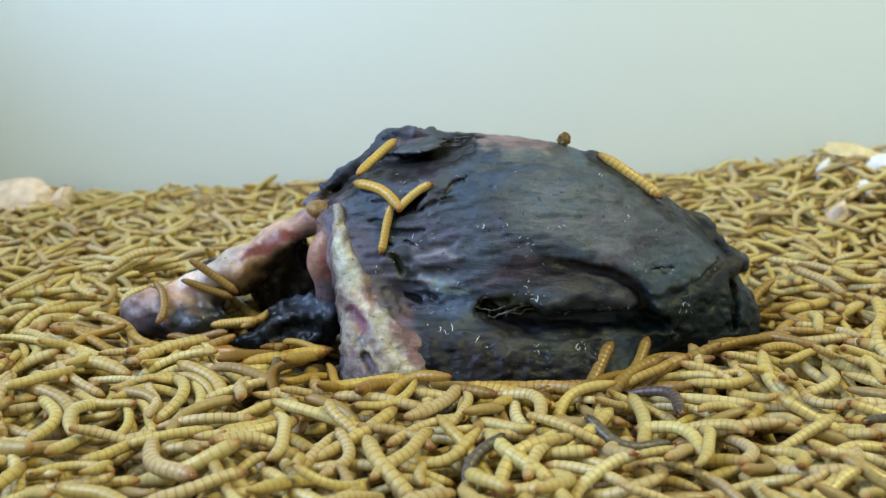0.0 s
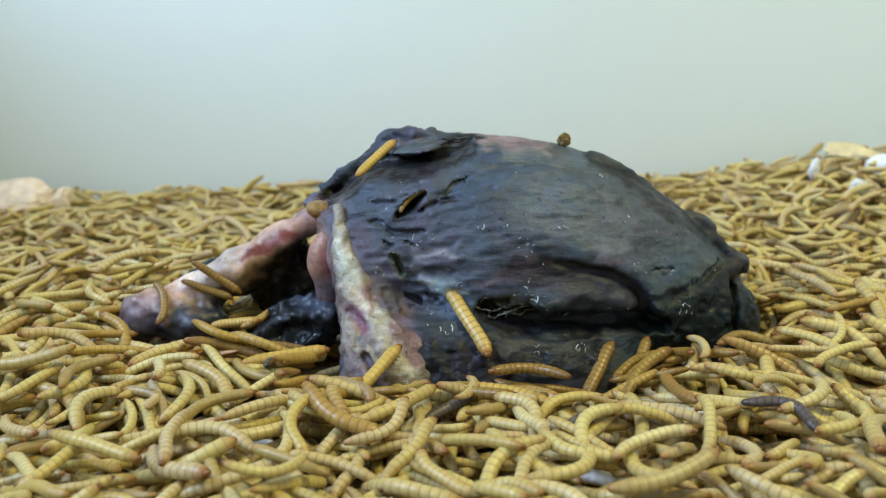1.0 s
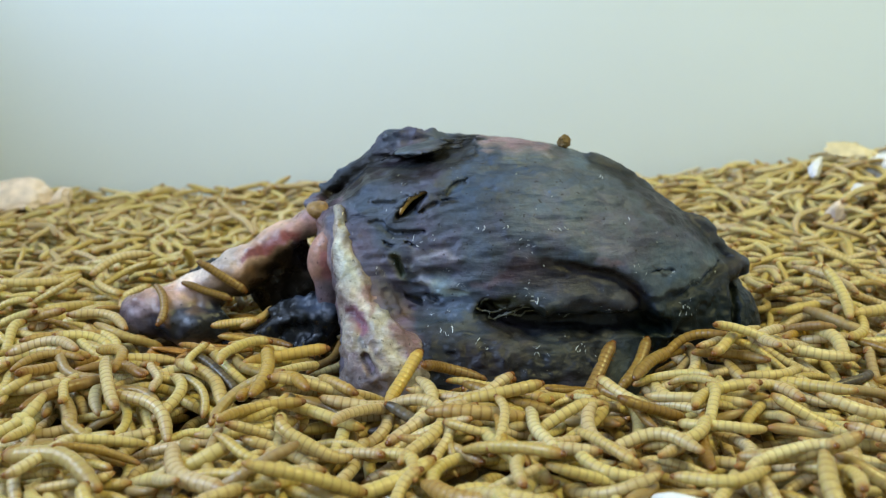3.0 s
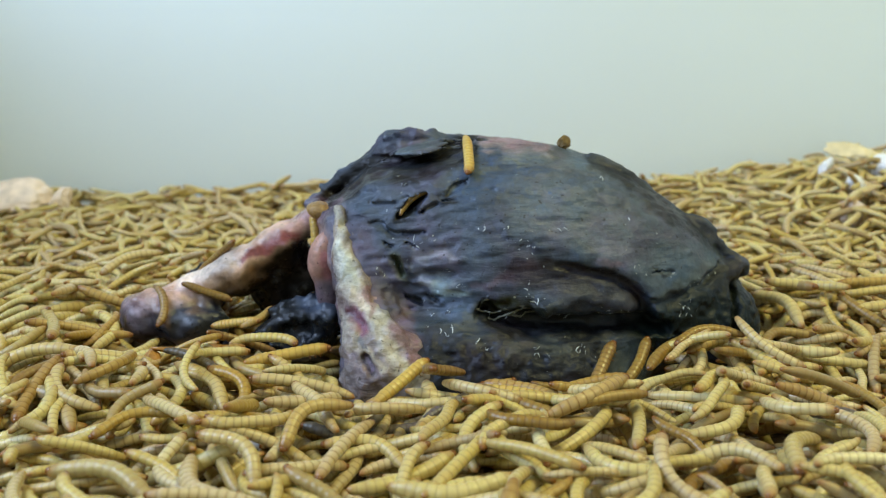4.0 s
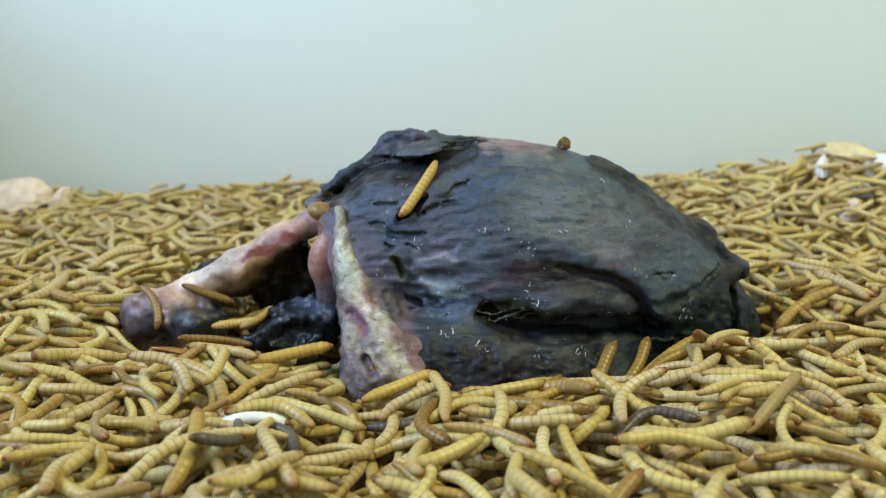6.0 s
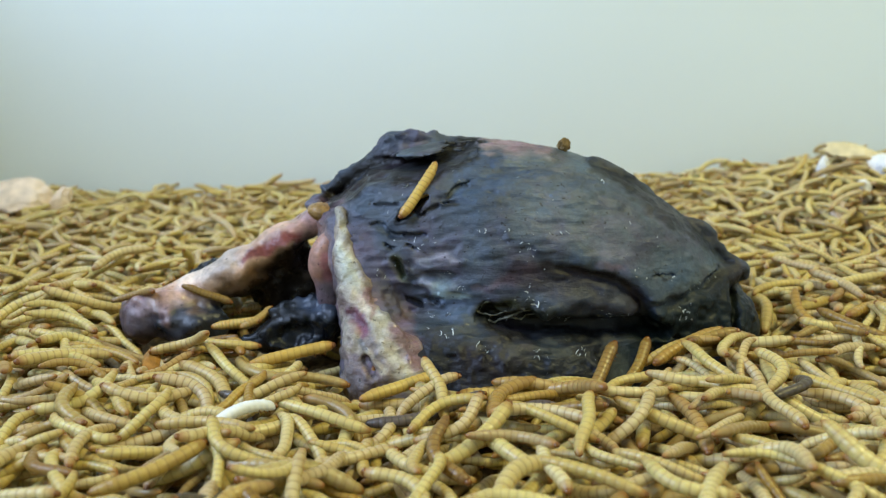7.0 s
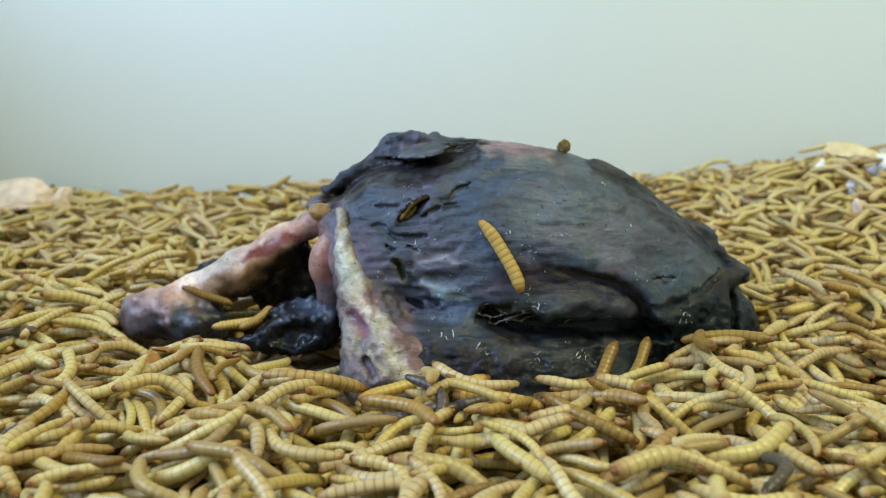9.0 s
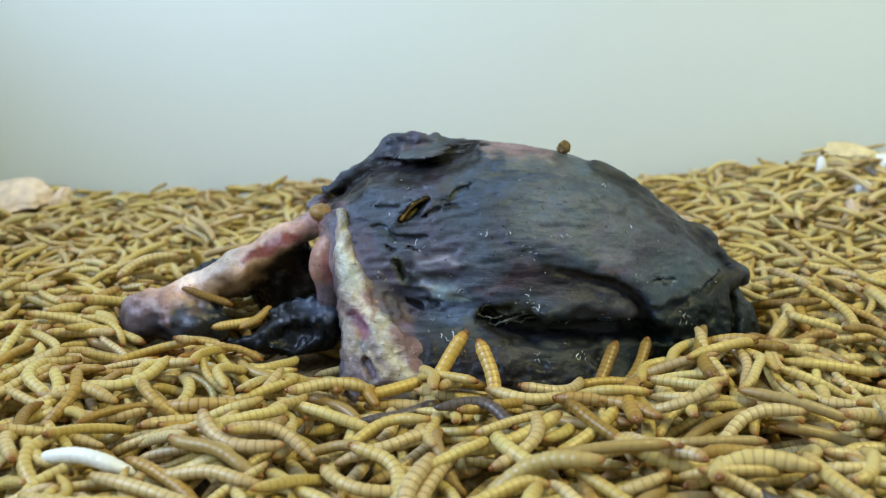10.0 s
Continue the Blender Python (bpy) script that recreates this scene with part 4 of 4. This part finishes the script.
def mass(name, members, label, rings, sides):
    """Many larvae joined: uncounted stuff."""
    cache, verts, faces, marks, n = {}, [], [], [], 0
    for k, x, y, yaw, z, slope, roll in members:
        if k not in cache:
            cache[k] = tube_of(SHAPES[k], rings, sides)[:3]
        v, f, along = cache[k]
        m = np.array(lie(x, y, z, yaw, slope, roll))
        verts.append(v * (0.87 if y > NEAR_Y else 1.0) @ m[:3, :3].T + m[:3, 3])
        faces += [tuple(q + n for q in face) for face in f]
        marks.append(along)
        n += len(v)
    return tagged(part(name, smooth_mesh(name, np.concatenate(verts), faces, along=np.concatenate(marks)), WORM_MASS), label, kind="stuff", category="larvae")


BASE_SETS = [mass("mealworm_mass", BASE[i::5], "dense bed of straw-yellow mealworm larvae", 14, 7) for i in range(5)]
mass("mealworm_mass", REST, "dense bed of straw-yellow mealworm larvae towards the walls", 9, 5)
FAR_SETS = [mass("mealworm_mass", FAR[i::14], "crawling straw-yellow mealworm larvae behind the meat", 14, 7) for i in range(14)]

DEAD = {k: larva(SHAPES[k], WORM_DARK, LABELS["dark"]) for k in (2, 7, 11)}
DAMP, WET = {}, {}
MODELS = [larva(s, WORM, LABELS["worm"]) for s in SHAPES]
used, WORMS = set(), []
for i, (k, x, y, yaw, z, slope, roll) in enumerate(NEAR):
    m = lie(x, y, z, yaw, slope, roll)
    if k in DEAD and -k not in used:
        used.add(-k)
        ob = DEAD[k]
        ob.matrix_basis = m
    elif k in DEAD and i % 23 == 0:
        ob = copy_thing(DEAD[k], m)
    # wet larvae; the extra ones past x 0.03 also stand in for shade
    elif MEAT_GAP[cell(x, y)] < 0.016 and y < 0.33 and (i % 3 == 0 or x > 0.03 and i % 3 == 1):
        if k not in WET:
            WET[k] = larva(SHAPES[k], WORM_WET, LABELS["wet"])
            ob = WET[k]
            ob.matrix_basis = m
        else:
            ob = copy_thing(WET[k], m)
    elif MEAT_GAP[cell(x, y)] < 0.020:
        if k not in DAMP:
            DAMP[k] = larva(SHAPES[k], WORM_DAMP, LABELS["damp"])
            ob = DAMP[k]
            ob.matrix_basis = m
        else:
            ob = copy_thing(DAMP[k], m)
    elif k in used:
        ob = copy_thing(MODELS[k], m)
    else:
        ob = MODELS[k]
        ob.matrix_basis = m
        used.add(k)
    WORMS.append((ob, k, x, y, yaw, z, slope, roll))


for k, ob in enumerate(MODELS):
    if k not in used:
        for o in (*ob.children_recursive, ob):
            bpy.data.objects.remove(o)

# ---- what moves ----


def crawl(ob, k, x, y, yaw, z, slope, roll, gen):
    """A larva that wanders over its fellows: rows of seconds and pose."""
    above = z - rest(k, x, y, yaw, UNDER_TOP)[0]
    rows, step = [], 0.2
    lively = gen.choice([0.3, 0.9, 1.7])
    t, way = 0.0, 1
    while t < 10.0 + 1e-6:
        zz, sl, wx, wy = rest(k, x, y, yaw, UNDER_TOP)
        rows.append((round(t, 2), lie(x, y, zz + above, yaw, sl, roll)))
        for _ in range(6):
            pace = way * gen.uniform(0, 0.007) * lively
            turn = gen.normal(0, 0.22) * lively
            nx, ny, nyaw = x - math.cos(yaw) * pace, y - math.sin(yaw) * pace, yaw + turn
            wx, wy = rest(k, nx, ny, nyaw, UNDER_TOP)[2:]
            if in_view(nx, ny) and ny < NEAR_Y + 0.02 and not (MEAT_GAP[cell(wx, wy)] < 0.0015).any():
                x, y, yaw = nx, ny, nyaw
                break
            way = -way
        above = above * 0.97 + gen.uniform(0, 0.0001)
        t += step
    return rows


def sway(ob, reach, gen):
    """A loose set of larvae that shuffles to and fro."""
    rows, x, y = [], 0.0, 0.0
    for i in range(51):
        rows.append((i * 0.2, pose(x, y, 0)))
        x = float(np.clip(x + gen.normal(0, reach * 0.5), -reach, reach))
        y = float(np.clip(y + gen.normal(0, reach * 0.4), -reach, min(reach, 0.002)))
    return rows


def meat_drop(t):
    """How far the meat has settled by then."""
    return 0.0012 - 0.00030 * t


def ride_form(p):
    return blend(flesh_form(p), chain(p, CREST), 0.003)


def on_surface(rows, form, radius):
    """Rows of (seconds, x, y, z, heading on the front in degrees, depth below the skin) become poses that cling to the form."""
    rows = [(*r, 0.0) if len(r) == 5 else r for r in rows]
    a = np.array(rows, float)
    times = sorted({round(t, 3) for t in np.arange(0, 10.01, 0.2)} | {round(t, 3) for t in np.arange(0, 10.01, 0.1) if any(abs(t - r[0]) < 0.35 for r in rows)} | {r[0] for r in rows})
    g = np.stack([np.interp(times, a[:, 0], a[:, k]) for k in range(1, 6)], -1)
    p = g[:, :3].copy()
    for _ in range(6):
        f = form(p)
        grad = np.stack([(form(p + np.eye(3)[k] * 0.0004) - f) / 0.0004 for k in range(3)], -1)
        size = np.linalg.norm(grad, axis=-1)[:, None] + 1e-6
        p = p - f[:, None] * grad / size ** 2
    normal = grad / size
    out = []
    for t, at, n, (angle, depth) in zip(times, p, normal, g[:, 3:]):
        up = Vector(n)
        way = Vector((-math.cos(radians(angle)), 0, -math.sin(radians(angle))))
        if up.y >= -0.3:
            way = Vector((way.x, way.z * max(up.z, 0), way.z * max(-up.y, 0)))
        else:
            way.y = -(up.x * way.x + up.z * way.z) / up.y
        fore = way - up * way.dot(up)
        if fore.length < 0.05:
            fore = Vector((0, 1, 0)) - up * up.y
        fore.normalize()
        m = Matrix((fore, up.cross(fore), up)).transposed().to_4x4()
        m.translation = Vector(at) + up * (radius * 0.75 - depth) + Vector((0, 0, meat_drop(t)))
        out.append((t, m))
    return out


def hero(length, bend, label, material=None, slim=0.082, twist=0.1, lift=0.0):
    shape = (length, length * slim, bend, twist, lift)
    return larva(shape, material or WORM_CLIMB, label, legs=True), shape[1]


# larvae that cross the meat, each with its way over it
CLIMBERS = [
    (hero(0.0240, 0.5, LABELS["meat"], slim=0.076), ride_form, [
        (0.0, -0.0240, 0.3363, 0.0646, 55), (1.0, -0.0240, 0.3363, 0.0640, 55), (1.2, -0.0215, 0.347, 0.061, 20), (1.5, -0.001, 0.364, 0.067, 0), (1.8, 0.004, 0.366, 0.066, -5),
        (2.1, 0.006, 0.372, 0.064, -10), (3.6, 0.006, 0.372, 0.064, -80), (3.8, 0.0085, 0.329, 0.0685, -88), (4.1, 0.0088, 0.3275, 0.0675, -86), (4.25, 0.006, 0.327, 0.064, -75),
        (4.4, -0.0072, 0.318, 0.0575, -126), (7.0, -0.0075, 0.318, 0.0572, -126), (7.1, -0.0095, 0.316, 0.057, -98), (7.2, -0.0135, 0.3126, 0.049, -145), (8.05, -0.0135, 0.3126, 0.049, -145),
        (8.3, -0.0100, 0.318, 0.0530, -150, 0.008), (10.0, -0.0100, 0.318, 0.0530, -150, 0.008)]),
    (hero(0.0235, -0.6, LABELS["meat"], slim=0.078), ride_form, [
        (0.0, -0.0207, 0.3195, 0.0540, 159), (0.1, -0.032, 0.330, 0.056, 150), (0.25, -0.046, 0.365, 0.045, 130), (3.9, -0.046, 0.360, 0.030, 120), (4.05, -0.038, 0.322, 0.036, 90),
        (4.2, -0.0262, 0.306, 0.0335, 62), (4.3, -0.0250, 0.296, 0.0180, 70), (4.5, -0.030, 0.285, -0.002, 60, 0.006), (10.0, -0.030, 0.285, -0.004, 60, 0.008)]),
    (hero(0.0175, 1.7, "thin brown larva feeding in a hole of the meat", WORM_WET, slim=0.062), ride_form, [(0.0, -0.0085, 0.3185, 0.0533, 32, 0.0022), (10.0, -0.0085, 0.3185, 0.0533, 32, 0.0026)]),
    (hero(0.0165, 0.3, LABELS["meat"], slim=0.092), ride_form, [(0.0, -0.0190, 0.3114, 0.0440, -102), (0.1, -0.0192, 0.3114, 0.0430, -100), (0.3, -0.0190, 0.310, 0.0400, -95, 0.009), (10.0, -0.0190, 0.310, 0.0400, -95, 0.010)]),
    (hero(0.0150, 1.0, LABELS["meat"], slim=0.100), ride_form, [(0.0, -0.0098, 0.3150, 0.0540, 38), (0.1, -0.0098, 0.3150, 0.0538, 36), (0.3, -0.0098, 0.3150, 0.0520, 35, 0.009), (10.0, -0.0098, 0.3150, 0.0520, 35, 0.010)]),
    (hero(0.0330, 0.4, LABELS["meat"], slim=0.072), ride_form, [
        (0.0, 0.0040, 0.302, 0.0180, -80, 0.010), (0.4, 0.0060, 0.298, 0.0130, -76, 0.008), (0.5, 0.0098, 0.293, 0.0168, -74), (0.6, 0.0072, 0.2955, 0.0187, -48), (1.0, 0.0076, 0.2951, 0.0184, -48),
        (1.2, 0.0118, 0.2862, 0.0120, -76), (2.1, 0.0121, 0.2857, 0.0116, -76), (2.4, 0.0140, 0.286, 0.010, -70), (2.7, 0.006, 0.276, -0.002, 20, 0.004), (10.0, 0.006, 0.274, -0.006, 20, 0.008)]),
    (hero(0.0270, 0.7, LABELS["meat"], slim=0.080), ride_form, [
        (0.0, 0.067, 0.331, 0.0605, -32), (0.2, 0.043, 0.333, 0.065, -8), (0.4, 0.050, 0.375, 0.055, 0), (7.3, 0.020, 0.372, 0.060, 0), (7.5, 0.0145, 0.364, 0.066, 5), (7.6, 0.0116, 0.3136, 0.057, -75),
        (7.7, 0.016, 0.330, 0.066, -60), (7.85, 0.010, 0.372, 0.062, 0), (8.25, 0.0, 0.370, 0.064, 0), (8.4, 0.0, 0.354, 0.071, 0), (8.6, 0.008, 0.372, 0.064, 0), (8.85, 0.014, 0.365, 0.066, -50),
        (9.0, 0.0198, 0.303, 0.0400, -58), (9.15, 0.0255, 0.2975, 0.012, -70), (9.35, 0.028, 0.282, -0.004, -60, 0.006), (10.0, 0.028, 0.280, -0.006, -60, 0.008)]),
    (hero(0.0235, 0.3, LABELS["meat"], slim=0.078), ride_form, [
        (0.0, -0.030, 0.374, 0.050, 30), (4.8, -0.032, 0.370, 0.052, 32), (5.0, -0.0318, 0.356, 0.0665, 22), (5.1, -0.022, 0.352, 0.069, 28), (5.3, 0.0, 0.353, 0.071, -8), (5.45, 0.002, 0.355, 0.070, -8),
        (5.6, 0.006, 0.374, 0.064, -8), (9.3, -0.010, 0.374, 0.062, -20), (9.45, -0.0126, 0.3339, 0.0680, -46), (9.55, -0.0124, 0.3335, 0.0678, -46), (9.7, -0.008, 0.372, 0.064, -28), (10.0, -0.008, 0.374, 0.062, -28)]),
    (hero(0.0235, 1.6, LABELS["meat"], slim=0.078), ride_form, [
        (0.0, -0.044, 0.368, 0.040, 60), (9.3, -0.044, 0.366, 0.042, 60), (9.42, -0.036, 0.330, 0.052, -40), (9.5, -0.0290, 0.320, 0.0490, -72), (9.58, -0.036, 0.330, 0.052, -60), (9.7, -0.045, 0.366, 0.042, -60), (10.0, -0.045, 0.368, 0.040, -60)]),
    (hero(0.0160, 0.3, LABELS["meat"], slim=0.085), ride_form, [(0.0, 0.030, 0.374, 0.058, 0), (9.25, 0.031, 0.372, 0.060, 0), (9.42, 0.0328, 0.3425, 0.0708, 8), (9.56, 0.0330, 0.3425, 0.0706, 8), (9.75, 0.034, 0.372, 0.060, 0), (10.0, 0.034, 0.374, 0.058, 0)]),
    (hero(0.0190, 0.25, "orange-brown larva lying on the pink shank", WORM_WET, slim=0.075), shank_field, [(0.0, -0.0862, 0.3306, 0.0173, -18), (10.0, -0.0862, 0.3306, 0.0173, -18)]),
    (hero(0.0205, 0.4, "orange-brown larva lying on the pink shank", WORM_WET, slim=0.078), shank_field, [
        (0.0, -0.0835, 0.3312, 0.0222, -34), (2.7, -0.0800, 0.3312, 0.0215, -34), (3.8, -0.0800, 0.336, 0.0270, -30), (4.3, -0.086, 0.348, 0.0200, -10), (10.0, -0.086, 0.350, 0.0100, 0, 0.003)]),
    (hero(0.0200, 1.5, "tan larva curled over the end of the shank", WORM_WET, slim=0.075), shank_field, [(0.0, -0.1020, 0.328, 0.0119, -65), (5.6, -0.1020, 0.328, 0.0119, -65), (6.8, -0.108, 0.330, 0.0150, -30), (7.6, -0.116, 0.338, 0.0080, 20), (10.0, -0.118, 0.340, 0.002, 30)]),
]

# larvae of the bed that can be followed: seconds, x, y, z, heading, slope
WANDERERS = [
    (hero(0.0280, 0.5, LABELS["worm"])[0], [(0.0, -0.052, 0.292, 0.0070, 10, 0.1), (7.0, -0.050, 0.294, 0.0070, 15, 0.15), (7.3, -0.0380, 0.286, 0.0125, 15, 0.45), (7.75, -0.0375, 0.286, 0.0125, 16, 0.45), (8.0, -0.0091, 0.275, 0.0120, 35, 0.69), (8.3, -0.0020, 0.264, 0.0085, 28, 0.30), (8.5, 0.0005, 0.260, 0.0072, 25, 0.15), (9.0, 0.0008, 0.261, 0.0074, 27, 0.18), (9.5, 0.0002, 0.263, 0.0085, 35, 0.40), (10.0, -0.0002, 0.268, 0.0118, 50, 0.90)]),
    (hero(0.0280, -0.4, LABELS["worm"])[0], [(0.0, 0.020, 0.264, 0.0060, 150, 0.0), (8.4, 0.0175, 0.259, 0.0065, 172, 0.0), (9.0, 0.0162, 0.258, 0.0068, 168, 0.05), (9.4, 0.0146, 0.263, 0.0085, 105, 0.6), (10.0, 0.0142, 0.264, 0.0098, 100, 0.9)]),
    (hero(0.0220, 0.5, LABELS["dark"], WORM_DARK)[0], [(0.0, 0.0026, 0.257, 0.0050, 40, 0.1), (5.0, 0.0026, 0.256, 0.0060, 38, 0.15), (10.0, 0.0040, 0.254, 0.0060, 20, 0.05)]),
    (hero(0.0240, -0.5, LABELS["dark"], WORM_DARK)[0], [(0.0, -0.0090, 0.252, 0.0000, 10, 0.0), (6.0, -0.0100, 0.250, 0.0030, 15, 0.05), (8.0, -0.0103, 0.248, 0.0060, 18, 0.05), (10.0, -0.0120, 0.250, 0.0058, 25, 0.05)]),
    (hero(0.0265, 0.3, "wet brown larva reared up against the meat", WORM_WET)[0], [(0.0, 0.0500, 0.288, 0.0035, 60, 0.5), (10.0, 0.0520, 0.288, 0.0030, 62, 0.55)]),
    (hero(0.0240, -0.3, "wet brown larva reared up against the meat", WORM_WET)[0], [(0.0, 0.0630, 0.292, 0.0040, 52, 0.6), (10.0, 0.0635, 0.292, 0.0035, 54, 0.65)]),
    (hero(0.0260, 0.3, LABELS["worm"])[0], [(0.0, -0.024, 0.272, 0.0060, 20, 0.0), (0.8, -0.022, 0.275, 0.0090, 60, 0.6), (1.3, -0.020, 0.273, 0.0070, 40, 0.2), (2.2, -0.014, 0.273, 0.0080, 70, 0.5), (2.5, -0.0118, 0.276, 0.0120, 88, 1.2), (2.8, -0.012, 0.272, 0.0080, 70, 0.4), (10.0, -0.014, 0.268, 0.0060, 30, 0.05)]),
    (hero(0.0170, 0.6, "amber larva under the pink shank", slim=0.11)[0], [(0.0, -0.0740, 0.320, 0.0090, 0, 0.1), (10.0, -0.0735, 0.320, 0.0085, 8, 0.1)]),
    (hero(0.0150, -0.6, "amber larva under the pink shank", slim=0.11)[0], [(0.0, -0.0655, 0.322, 0.0100, 40, 0.3), (10.0, -0.0665, 0.322, 0.0100, 50, 0.3)]),
    (hero(0.0260, -0.9, LABELS["white"], WORM_WHITE, 0.085, lift=0.13)[0], [(0, 0.036, 0.2225, -0.005, -20, 0), (0.9, 0.037, 0.2225, -0.004, -20, 0), (1.2, 0.0375, 0.2135, 0.0085, -15, 0.05), (1.8, 0.0425, 0.2085, 0.0080, -20, 0), (2.5, 0.0475, 0.2030, 0.0075, -25, 0), (2.8, 0.058, 0.1945, 0.0070, -35, 0), (10, 0.06, 0.1665, 0.0038, -40, 0)]),
    (hero(0.0235, 0.6, LABELS["white"], WORM_WHITE, 0.085, lift=0.13)[0], [(0, -0.056, 0.2465, -0.005, 10, 0), (5, -0.056, 0.2465, -0.005, 10, 0), (5.3, -0.0535, 0.2325, 0.0088, 8, 0.1), (5.7, -0.0530, 0.2325, 0.0088, 8, 0.1), (6.8, -0.0560, 0.2390, 0.0085, 40, 0.1), (7.5, -0.0560, 0.2400, 0.0085, 50, 0.1), (7.8, -0.06, 0.2495, -0.004, 50, 0), (10, -0.06, 0.2495, -0.005, 50, 0)]),
    (hero(0.0235, 0.5, LABELS["white"], WORM_WHITE, 0.080)[0], [(0, 0.124, 0.2865, -0.005, 0, 0), (7.8, 0.124, 0.2815, -0.004, 0, 0), (8.1, 0.121, 0.2765, 0.0085, 10, 0.05), (8.6, 0.1185, 0.2755, 0.0080, 5, 0), (8.9, 0.117, 0.2755, -0.004, 0, 0), (10, 0.117, 0.2755, -0.005, 0, 0)]),
    (hero(0.0270, 0.8, LABELS["white"], WORM_WHITE, 0.085, lift=0.13)[0], [(0, -0.08, 0.1965, -0.005, 200, 0), (9.1, -0.08, 0.2065, -0.004, 190, 0), (9.35, -0.084, 0.2060, 0.0080, 185, 0), (9.7, -0.086, 0.2075, 0.0085, 170, 0), (10, -0.0885, 0.2125, 0.0085, 165, 0)]),
]


def fly():
    """A small fly on the back wall, its belly to the wall."""
    thing = tagged(new("fly"), "tiny dark fly on the white back wall", "insect")
    for name, size, at, material in (("body", (0.0006, 0.0006, 0.0013), (0, 0, 0), FLY), ("head", (0.0005, 0.0005, 0.0005), (0, 0, 0.0015), FLY)):
        bm = bmesh.new()
        bmesh.ops.create_icosphere(bm, subdivisions=2, radius=1)
        bm.transform(Matrix.Translation(at) @ Matrix.Diagonal((*size, 1)))
        part(name, bm, material, thing)
    for side in (-1, 1):
        bm = bmesh.new()
        bmesh.ops.create_icosphere(bm, subdivisions=2, radius=1)
        bm.transform(Matrix.Translation((side * 0.0009, -0.0007, -0.0012)) @ Matrix.Rotation(side * 0.35, 4, "Y") @ Matrix.Diagonal((0.0005, 0.0001, 0.0014, 1)))
        part("wing", bm, FLY_WING, thing)
    return thing


FLY_ROWS = [(0.0, 0.26, 0.150), (2.2, 0.26, 0.140), (2.4, 0.2427, 0.1115), (2.6, 0.25, 0.150), (4.8, 0.10, 0.150), (5.0, 0.0686, 0.080), (5.2, 0.05, 0.150), (8.0, 0.15, 0.150), (8.2, 0.1311, 0.0557), (8.4, 0.12, 0.150), (9.5, -0.27, 0.140), (9.7, -0.2689, 0.053), (9.9, -0.31, 0.06), (10.0, -0.32, 0.06)]
FLY_THING = fly()


def motions():
    gen = np.random.RandomState(5)
    for ob in BASE_SETS:
        walk(ob, sway(ob, 0.0015, gen))
    for ob in FAR_SETS:
        walk(ob, sway(ob, 0.009, gen))
    for larva_row in WORMS:
        walk(larva_row[0], crawl(*larva_row, gen))
    for (ob, radius), form, rows in CLIMBERS:
        walk(ob, on_surface(rows, form, radius))
    for ob, rows in WANDERERS:
        walk(ob, [(t, lie(x, y, z, radians(yaw + 180), -slope)) for t, x, y, z, yaw, slope in rows])
    walk(FLY_THING, [(t, pose(x, WALL_Y - 0.0008, z)) for t, x, z in FLY_ROWS])
    for ob in SHARDS:
        home = ob.matrix_basis.copy()
        walk(ob, [(t, Matrix.Translation((gen.normal(0, 0.003), gen.normal(0, 0.002), gen.normal(0, 0.001))) @ home @ pose(0, 0, 0, gen.normal(0, 12), gen.normal(0, 12), gen.normal(0, 15))) for t in np.arange(0, 10.01, 0.5)])
    crumb = CRUMB.matrix_basis.copy()
    walk(CRUMB, [(t, Matrix.Translation((0, 0, meat_drop(t))) @ crumb) for t in (0.0, 5.0, 10.0)])
    # the meat settles as it is eaten
    at = Matrix.Translation(MEAT_AT)
    walk(MEAT, [(0.0, at @ pose(0, 0, 0.0012, 0, -0.5, 0)), (5.0, at), (10.0, at @ pose(0, 0, -0.0018, 0, 0.8, 0))])


motions()
